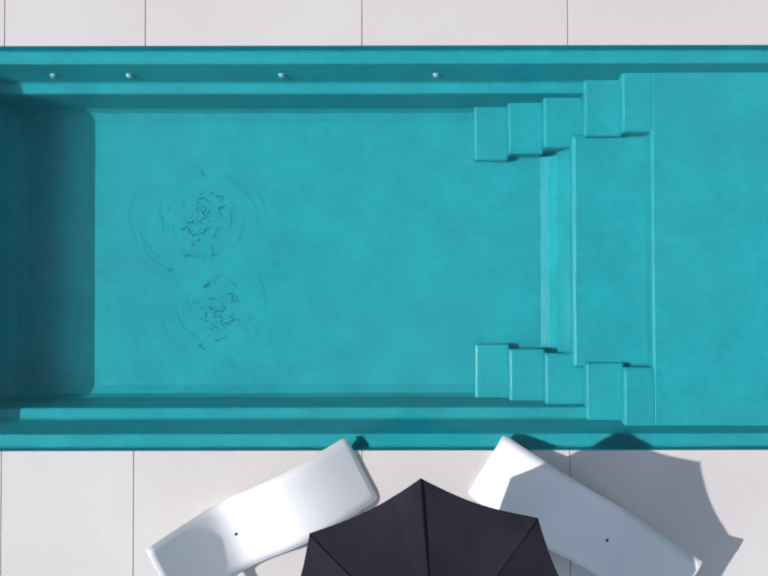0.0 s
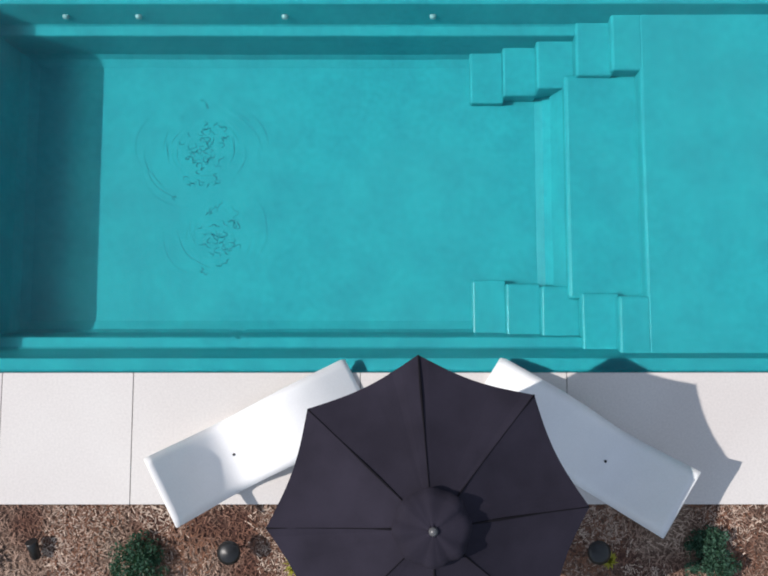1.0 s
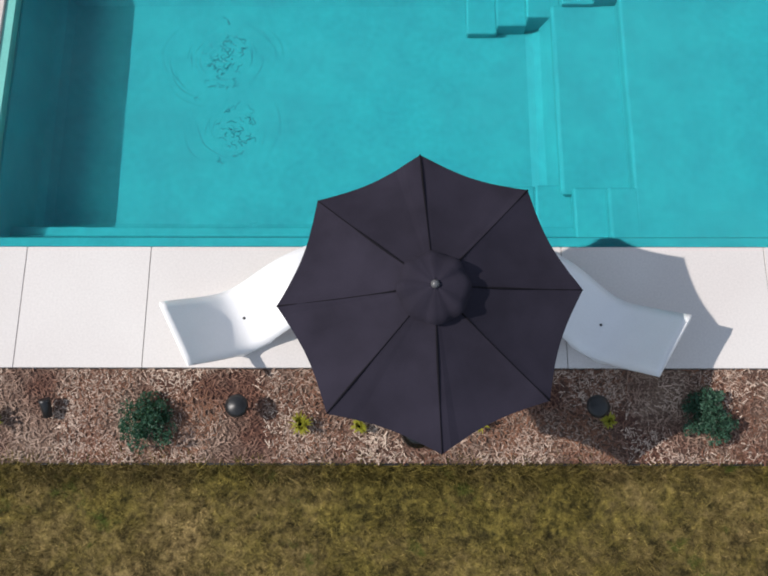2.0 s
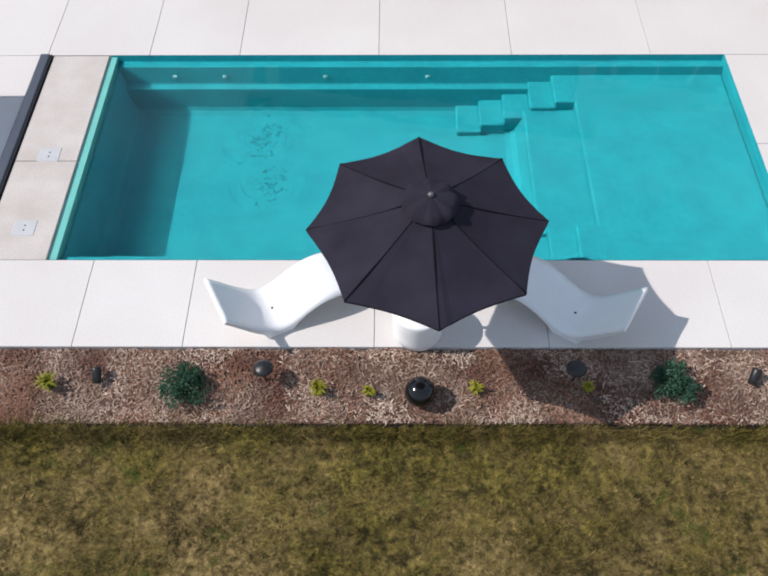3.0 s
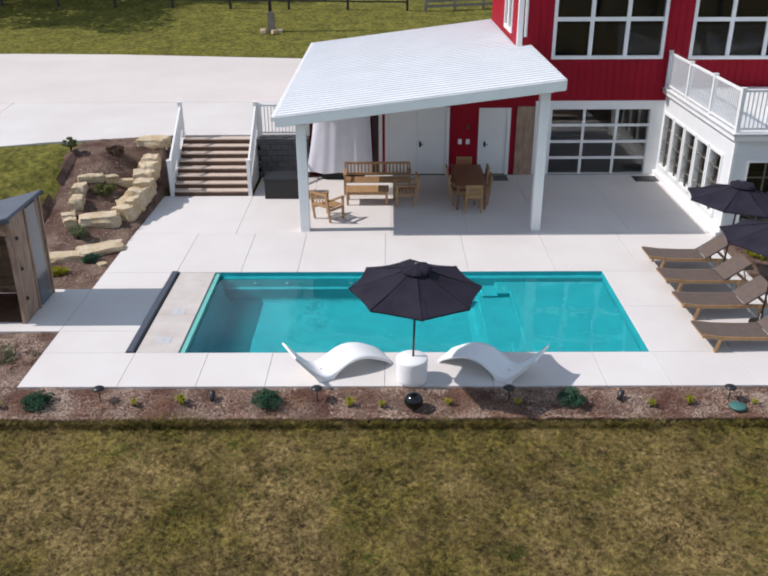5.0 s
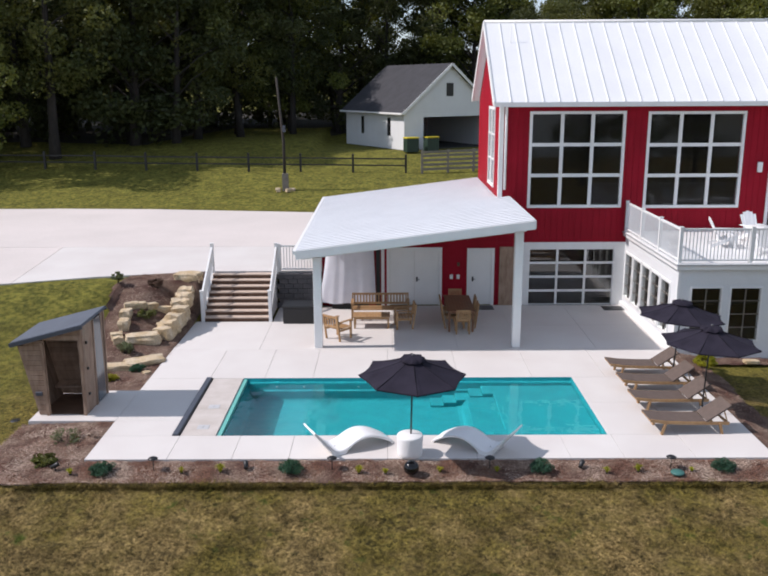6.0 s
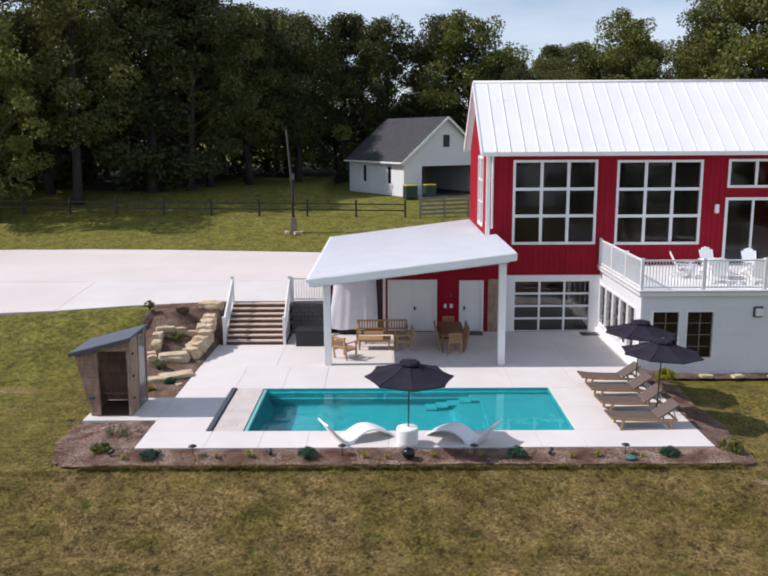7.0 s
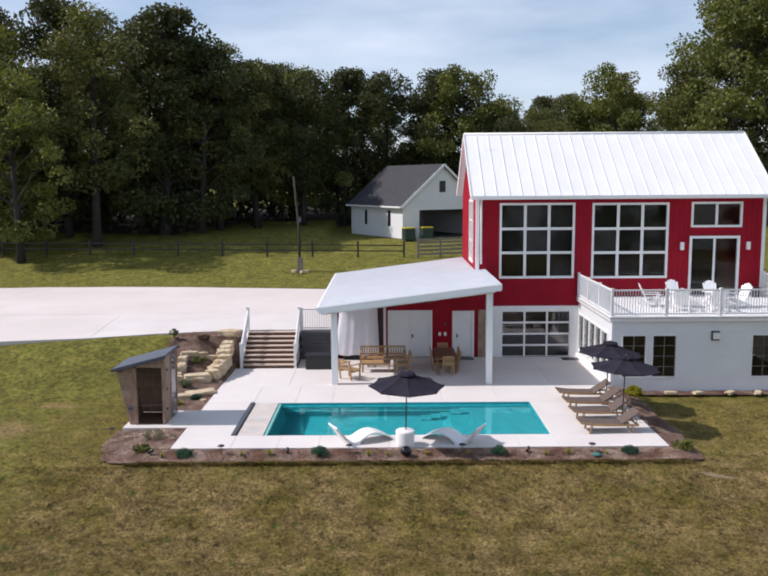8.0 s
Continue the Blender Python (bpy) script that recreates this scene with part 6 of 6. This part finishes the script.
for y, nm in ((0.0, "front_plank"), (SDp - 0.03, "rear_plank")):
    z = 0.02
    while z < 2.42:
        z1 = min(z + pl - 0.006, 2.48)
        xl, xr = shed_x(-1, z), shed_x(1, z)
        if z > 1.9:
            xl = -0.94 + max(0.0, z1 - 2.0) / 0.44 * 1.71
        spans = [(xl, xr)]
        if nm == "front_plank" and z < 1.93:
            spans = [(xl, -0.24), (0.62, xr)]
        for a, c in spans:
            if c - a > 0.05:
                bm = bmesh.new()
                vs = box(bm, a, c, y, y + 0.03, z, z1)
                if a == xl and z1 < 1.96:
                    vs[4].co.x = vs[7].co.x = shed_x(-1, z1)
                part(nm, bm, CEDAR, shed)
        z += pl
k = 0
y = 0.032
while y < SDp - 0.06:
    for side in (-1, 1):
        if side > 0 and 0.78 < y < 1.36:
            continue
        bm = bmesh.new()
        zt = shed_top(-0.94) - 0.03 if side < 0 else shed_top(0.77) - 0.03
        xb, xt = shed_x(side, 0.02), shed_x(side, zt)
        d = 0.03 * -side
        vs = [bm.verts.new(v) for v in ((xb, y, 0.02), (xb + d, y, 0.02), (xt + d, y, zt), (xt, y, zt), (xb, y + 0.128, 0.02), (xb + d, y + 0.128, 0.02), (xt + d, y + 0.128, zt), (xt, y + 0.128, zt))]
        for f in ((0, 1, 2, 3), (7, 6, 5, 4), (0, 4, 5, 1), (1, 5, 6, 2), (2, 6, 7, 3), (3, 7, 4, 0)):
            bm.faces.new([vs[i] for i in f])
        bmesh.ops.recalc_face_normals(bm, faces=bm.faces[:])
        part("side_plank", bm, CEDAR, shed)
    y += 0.134
bm = bmesh.new()
box(bm, 0.735, 0.755, 0.80, 1.36, 0.05, 2.35)
part("side_window", bm, material("smoked_glass", (0.10, 0.12, 0.14), 0.1, 0.08, 2.0, 20.0, 0.0), shed, "tall smoked glass side panel")
for x, y in ((0.66, -0.035), (0.70, SDp), (-0.30, -0.035), (0.70, 0.72)):
    bm = bmesh.new()
    bar(bm, (x, y + 0.03, 0.0), (x + (0.06 if x > 0 else 0), y + 0.03, 2.40 if x > 0 else 1.98), 0.07, 0.07)
    part("corner_post", bm, CEDAR, shed)
bm = bmesh.new()
bar(bm, (-1.04, SDp / 2, shed_top(-1.04) + 0.0), (0.82, SDp / 2, shed_top(0.82)), SDp + 0.30, 0.07)
part("roof", bm, SHEDROOF, shed, "blue-grey membrane roof")
for y in (-0.165, SDp + 0.165):
    bm = bmesh.new()
    bar(bm, (-1.06, y, shed_top(-1.06) - 0.03), (0.84, y, shed_top(0.84) - 0.03), 0.03, 0.10)
    part("roof_trim", bm, SLATEGREY, shed)
bm = bmesh.new()
box(bm, -0.52, 0.68, 0.05, SDp - 0.05, 0.0, 0.018)
part("floor", bm, RISER, shed)
bm = bmesh.new()
box(bm, -0.50, 0.66, 1.0, SDp - 0.06, 0.38, 0.44)
part("bench", bm, CEDAR, shed)
part("vent_box", soft_box(-0.58, -0.40, -0.05, -0.002, 0.55, 0.66, 0.01, 1), SLATEGREY, shed, "small grey vent")
for z in (0.5, 1.2, 1.9):
    part("hinge", soft_box(0.725 + 0.024 * z, 0.765 + 0.024 * z, 0.14, 0.20, z, z + 0.07, 0.004, 1), BLACKMETAL, shed)

# ---- porch furniture ----
def slat_seat(name, label, category, x, y, rz, w, arms=True, d=0.62, seat_h=0.42, back_h=0.88, group=""):
    t = thing(name, label, category, x, y, 0.0, rz, group)
    for sx in (-1, 1):
        bx = sx * (w / 2 - 0.03)
        bm = bmesh.new()
        box(bm, bx - 0.03, bx + 0.03, -d / 2, -d / 2 + 0.06, 0.0, seat_h + (0.22 if arms else 0.0))
        part("leg", bm, TEAK, t)
        bm = bmesh.new()
        bar(bm, (bx, d / 2 - 0.05, 0.0), (bx, d / 2 + 0.08, back_h), 0.05, 0.055)
        part("leg", bm, TEAK, t)
        if arms:
            bm = bmesh.new()
            box(bm, bx - 0.045, bx + 0.045, -d / 2 - 0.03, d / 2 + 0.02, seat_h + 0.222, seat_h + 0.25)
            part("armrest", bm, TEAK, t)
        bm = bmesh.new()
        box(bm, bx - 0.02, bx + 0.02, -d / 2 + 0.062, d / 2 - 0.07, seat_h - 0.09, seat_h - 0.02)
        part("seat_rail", bm, TEAK, t)
    n = 6
    for k in range(n):
        yy = -d / 2 + 0.02 + k * (d - 0.1) / (n - 1)
        bm = bmesh.new()
        box(bm, -w / 2 + 0.062, w / 2 - 0.062, yy - 0.032, yy + 0.032, seat_h - 0.018, seat_h + 0.006)
        part("seat_slat", bm, TEAK, t)
    for z in (seat_h + 0.08, back_h - 0.04):
        bm = bmesh.new()
        off = d / 2 - 0.05 + 0.13 * z / back_h
        box(bm, -w / 2 + 0.058, w / 2 - 0.058, off - 0.02, off + 0.02, z - 0.035, z + 0.035)
        part("back_rail", bm, TEAK, t)
    m = max(5, int(w / 0.115))
    for k in range(m):
        xx = -w / 2 + 0.10 + (w - 0.20) * k / (m - 1)
        bm = bmesh.new()
        o = d / 2 - 0.05
        bar(bm, (xx, o + 0.13 * (seat_h + 0.11) / back_h, seat_h + 0.115), (xx, o + 0.13 * (back_h - 0.08) / back_h, back_h - 0.075), 0.05, 0.016)
        part("back_slat", bm, TEAK, t)
    return t


DARKTEAK = material("reddish_dark_teak", (0.25, 0.125, 0.062), 0.5, 0.12, 9.0, 60.0, 0.15, 0.003, tint=(0.19, 0.085, 0.04), random_amount=0.1, coord="Object")


def slat_table(name, label, x, y, w, d, h, rz=0.0):
    t = thing(name, label, "table", x, y, 0.0, rz)
    n = int(w / 0.105)
    for k in range(n):
        a = -w / 2 + w * k / n
        bm = bmesh.new()
        box(bm, a + 0.003, a + w / n - 0.003, -d / 2, d / 2, h - 0.028, h)
        part("top_slat", bm, TEAK, t)
    for sx in (-1, 1):
        for sy in (-1, 1):
            bm = bmesh.new()
            box(bm, sx * (w / 2 - 0.07) - 0.035, sx * (w / 2 - 0.07) + 0.035, sy * (d / 2 - 0.07) - 0.035, sy * (d / 2 - 0.07) + 0.035, 0.0, h - 0.03)
            part("leg", bm, TEAK, t)
    for sy in (-1, 1):
        bm = bmesh.new()
        box(bm, -w / 2 + 0.106, w / 2 - 0.106, sy * (d / 2 - 0.07) - 0.012, sy * (d / 2 - 0.07) + 0.012, h - 0.11, h - 0.03)
        part("apron", bm, TEAK, t)
    return t


slat_seat("garden_bench", "slatted teak bench against the porch's rear", "bench", -0.75, 10.35, 0, 2.1)
slat_table("coffee_table", "low slatted teak coffee table", -1.05, 9.35, 1.32, 0.66, 0.44)
slat_seat("garden_chair", "slatted teak armchair standing in sunlight", "chair", -2.15, 7.95, 140, 0.68, group="porch armchairs")
slat_seat("garden_chair", "slatted teak armchair standing in shade", "chair", 0.10, 9.25, -84, 0.68, group="porch armchairs")
for p in slat_table("dining_table", "long reddish slatted teak dining table in porch shade", 2.06, 9.7, 0.95, 2.25, 0.75).children:
    p.data.materials[0] = DARKTEAK
for x, y, rz in ((2.10, 8.52, 180), (2.05, 10.9, 0), (1.72, 9.25, 90), (1.72, 10.15, 90), (2.40, 9.25, -90), (2.40, 10.15, -90)):
    slat_seat("dining_chair", "slatted teak dining chair at the porch table", "chair", x, y, rz, 0.50, False, 0.46, 0.45, 0.9, "chairs round the dining table")
sheet = thing("dust_sheet", "white dust sheet draped over a tall stored item", "dust sheet", -1.9, 11.85, 0.0)
bm = bmesh.new()
rows = []
for i in range(15):
    f = i / 14
    z = 2.75 - f * 2.52
    row = []
    for j in range(41):
        e = -1 + 2 * j / 40
        w = 0.88 + 0.10 * f + (0.26 * f * f if e < 0 else 0.0)
        x = e * w
        yb = 0.22 * (1 - e ** 4) + 0.012 * f * math.sin(j * 0.9) + 0.012 * math.sin(j * 0.4 + 2 * f)
        row.append(bm.verts.new((x, -yb - 0.02 * f, z + 0.02 * f * math.sin(j * 0.45))))
    rows.append(row)
for a, c in zip(rows, rows[1:]):
    for j in range(40):
        bm.faces.new((a[j], c[j], c[j + 1], a[j + 1])).smooth = True
bm.faces.new(rows[0])
part("sheet", bm, CLOTH, sheet)
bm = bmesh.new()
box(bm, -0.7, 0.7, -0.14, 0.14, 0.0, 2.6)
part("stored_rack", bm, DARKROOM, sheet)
tub = thing("storage_box", "black lidded storage box beside the stairs", "storage box", -3.62, 10.1, 0.0)
part("body", soft_box(-0.62, 0.62, -0.42, 0.42, 0.0, 0.58, 0.02), BLACKMETAL, tub)
part("lid", soft_box(-0.65, 0.65, -0.45, 0.45, 0.584, 0.66, 0.02), BLACKMETAL, tub)
fan = thing("ceiling_fan", "dark ceiling fan under the porch roof", "fan", 1.0, 9.2, 0.0)
bm = bmesh.new()
tube(bm, [(0, 0, porch_z(1.0) - 0.02), (0, 0, 3.25)], 0.018, 8)
part("rod", bm, BLACKMETAL, fan)
bm = bmesh.new()
lathe(bm, [(0.03, 3.26), (0.12, 3.24), (0.13, 3.15), (0.06, 3.08), (0.001, 3.07)], 18)
part("motor", bm, BLACKMETAL, fan)
for k in range(5):
    a = 2 * math.pi * k / 5 + 0.3
    bm = bmesh.new()
    bar(bm, (0.12 * math.cos(a), 0.12 * math.sin(a), 3.17), (0.72 * math.cos(a), 0.72 * math.sin(a), 3.17), 0.13, 0.012)
    part("blade", bm, BLACKMETAL, fan)
for x, y, nm in ((8.15, 11.6, "dark doormat by the sunroom"), (3.15, 11.75, "dark doormat at the white door")):
    mat_ = thing("doormat", nm, "mat", x, y, 0.0)
    part("pile", soft_box(-0.42, 0.42, -0.28, 0.28, 0.001, 0.02, 0.006, 1), BLACKMETAL, mat_)
flood = thing("flood_light", "small white flood light on the porch corner", "lamp", 4.32, 12.05, 3.62)
part("base", soft_box(-0.06, 0.06, 0.05, 0.14, -0.06, 0.06, 0.01), WHITE, flood)
bm = bmesh.new()
tube(bm, [(0, 0.06, -0.02), (0, -0.02, -0.06), (0.0, -0.10, -0.12)], [0.04, 0.05, 0.07], 10)
part("lamp_head", bm, WHITE, flood)

# ---- terrace chairs ----
def terrace_chair():
    t = thing("adirondack_chair", "white adirondack chair on the roof terrace", "chair", 0, 0, 0, 0, "white terrace chairs")
    for s in (-1, 1):
        bm = bmesh.new()
        box(bm, s * 0.32 - 0.02, s * 0.32 + 0.02, -0.36, -0.26, 0.0, 0.56)
        part("front_leg", bm, PLASTIC, t)
        bm = bmesh.new()
        bar(bm, (s * 0.29, -0.30, 0.38), (s * 0.29, 0.48, 0.06), 0.03, 0.11)
        part("side_rail", bm, PLASTIC, t)
        bm = bmesh.new()
        box(bm, s * 0.34 - 0.07, s * 0.34 + 0.07, -0.42, 0.32, 0.562, 0.585)
        part("armrest", bm, PLASTIC, t)
    for k in range(5):
        bm = bmesh.new()
        y = -0.30 + k * 0.11
        box(bm, -0.27, 0.27, y, y + 0.095, 0.40 - k * 0.045, 0.42 - k * 0.045)
        part("seat_slat", bm, PLASTIC, t)
    for k in range(5):
        x = -0.22 + k * 0.11
        top = 1.02 - 0.035 * abs(k - 2) ** 1.7
        bm = bmesh.new()
        bar(bm, (x * 0.85, 0.18, 0.24), (x * 1.1, 0.18 + 0.36 * top, top), 0.119, 0.022)
        part("back_slat", bm, PLASTIC, t)
    return t


proto = terrace_chair()
cpos = ((11.0, 8.9, 80), (12.4, 9.75, 10), (13.85, 9.3, 0), (14.6, 8.5, -70), (13.35, 7.6, 170), (11.9, 7.7, 160))
for x, y, rz in cpos[1:]:
    copy_thing(proto, pose(x, y, TZ + 0.022, 0, 0, rz))
proto.matrix_basis = pose(cpos[0][0], cpos[0][1], TZ + 0.022, 0, 0, cpos[0][2])
for x, y in ((12.15, 8.75), (13.75, 8.45)):
    tb = thing("terrace_table", "white slatted terrace table", "table", x, y, TZ + 0.022, 0, "terrace tables")
    bm = bmesh.new()
    lathe(bm, [(0.50, 0.66), (0.52, 0.68), (0.52, 0.70), (0.001, 0.702)], 24)
    part("tabletop", bm, PLASTIC, tb)
    for k in range(4):
        a = math.pi / 4 + k * math.pi / 2
        bm = bmesh.new()
        bar(bm, (0.34 * math.cos(a), 0.34 * math.sin(a), 0.66), (0.44 * math.cos(a), 0.44 * math.sin(a), 0.0), 0.05, 0.05)
        part("leg", bm, PLASTIC, tb)
pot = thing("planter", "dark round planter on the terrace", "planter", 16.75, 11.6, TZ + 0.022)
bm = bmesh.new()
lathe(bm, [(0.18, 0.0), (0.22, 0.2), (0.24, 0.45), (0.21, 0.45), (0.19, 0.40), (0.001, 0.40)], 18)
part("pot", bm, BLACKMETAL, pot)

# ---- far lawn: pole, fences, bins ----
upole = thing("utility_pole", "weathered wooden pole with a box on the far lawn", "pole", -6.9, 33.0, ground_height(-6.9, 33.0))
bm = bmesh.new()
tube(bm, [(0, 0, -0.2), (0.0, 0, 3.0), (-0.32, 0, 6.9)], [0.10, 0.09, 0.065], 10)
part("shaft", bm, BARK, upole)
part("meter_box", soft_box(-0.02, 0.16, -0.22, -0.11, 3.6, 4.0, 0.01), SLATEGREY, upole)
bm = bmesh.new()
box(bm, -0.14, 0.22, -0.24, 0.14, -0.1, 1.05)
part("base_cabinet", bm, GREYWOOD, upole)
for k in range(5):
    a = k * 1.3
    boulder(-6.9 + 0.5 * math.cos(a), 32.8 + 0.4 * math.sin(a), ground_height(-6.9, 33.0) + 0.05, 0.3, 0.25, 0.2, 30 * k, 70 + k)
fence = thing("rail_fence", "dark post and rail fence across the far lawn", "fence")
fpts = [(-46 + 3.6 * k, 40.5 - 0.065 * (3.6 * k)) for k in range(14)]
for k, (x, y) in enumerate(fpts):
    z = ground_height(x, y)
    bm = bmesh.new()
    box(bm, x - 0.07, x + 0.07, y - 0.07, y + 0.07, z - 0.2, z + 1.25)
    part("post", bm, BLACKMETAL, fence)
    if k:
        px, py = fpts[k - 1]
        pz = ground_height(px, py)
        for h in (0.5, 0.95):
            bm = bmesh.new()
            bar(bm, (px, py, pz + h), (x, y, z + h), 0.04, 0.09)
            part("rail", bm, BLACKMETAL, fence)
gate = thing("board_fence", "silvered wooden board fence by the drive", "fence")
a0, a1 = Vector((1.9, 37.3, 0)), Vector((7.2, 38.2, 0))
for k in range(4):
    p = a0.lerp(a1, k / 3)
    z = ground_height(p.x, p.y)
    bm = bmesh.new()
    box(bm, p.x - 0.08, p.x + 0.08, p.y - 0.08, p.y + 0.08, z - 0.2, z + 1.55)
    part("post", bm, GREYWOOD, gate)
for h in (0.28, 0.58, 0.88, 1.18, 1.42):
    bm = bmesh.new()
    bar(bm, (a0.x, a0.y - 0.1, ground_height(a0.x, a0.y) + h), (a1.x, a1.y - 0.1, ground_height(a1.x, a1.y) + h), 0.03, 0.16)
    part("board", bm, GREYWOOD, gate)
for k, x in enumerate((1.35, 2.9)):
    b = thing("wheeled_bin", "dark wheeled bin with yellow lid by the garage", "bin", x, 44.1 + 0.7 * k, ground_height(x, 44.4), 25, "bins by the garage")
    bm = soft_box(-0.5, 0.5, -0.35, 0.35, 0.0, 1.0, 0.03)
    part("body", bm, GREENBIN, b)
    part("lid", soft_box(-0.53, 0.53, -0.38, 0.38, 1.004, 1.10, 0.03), YELLOW, b, "yellow lid")
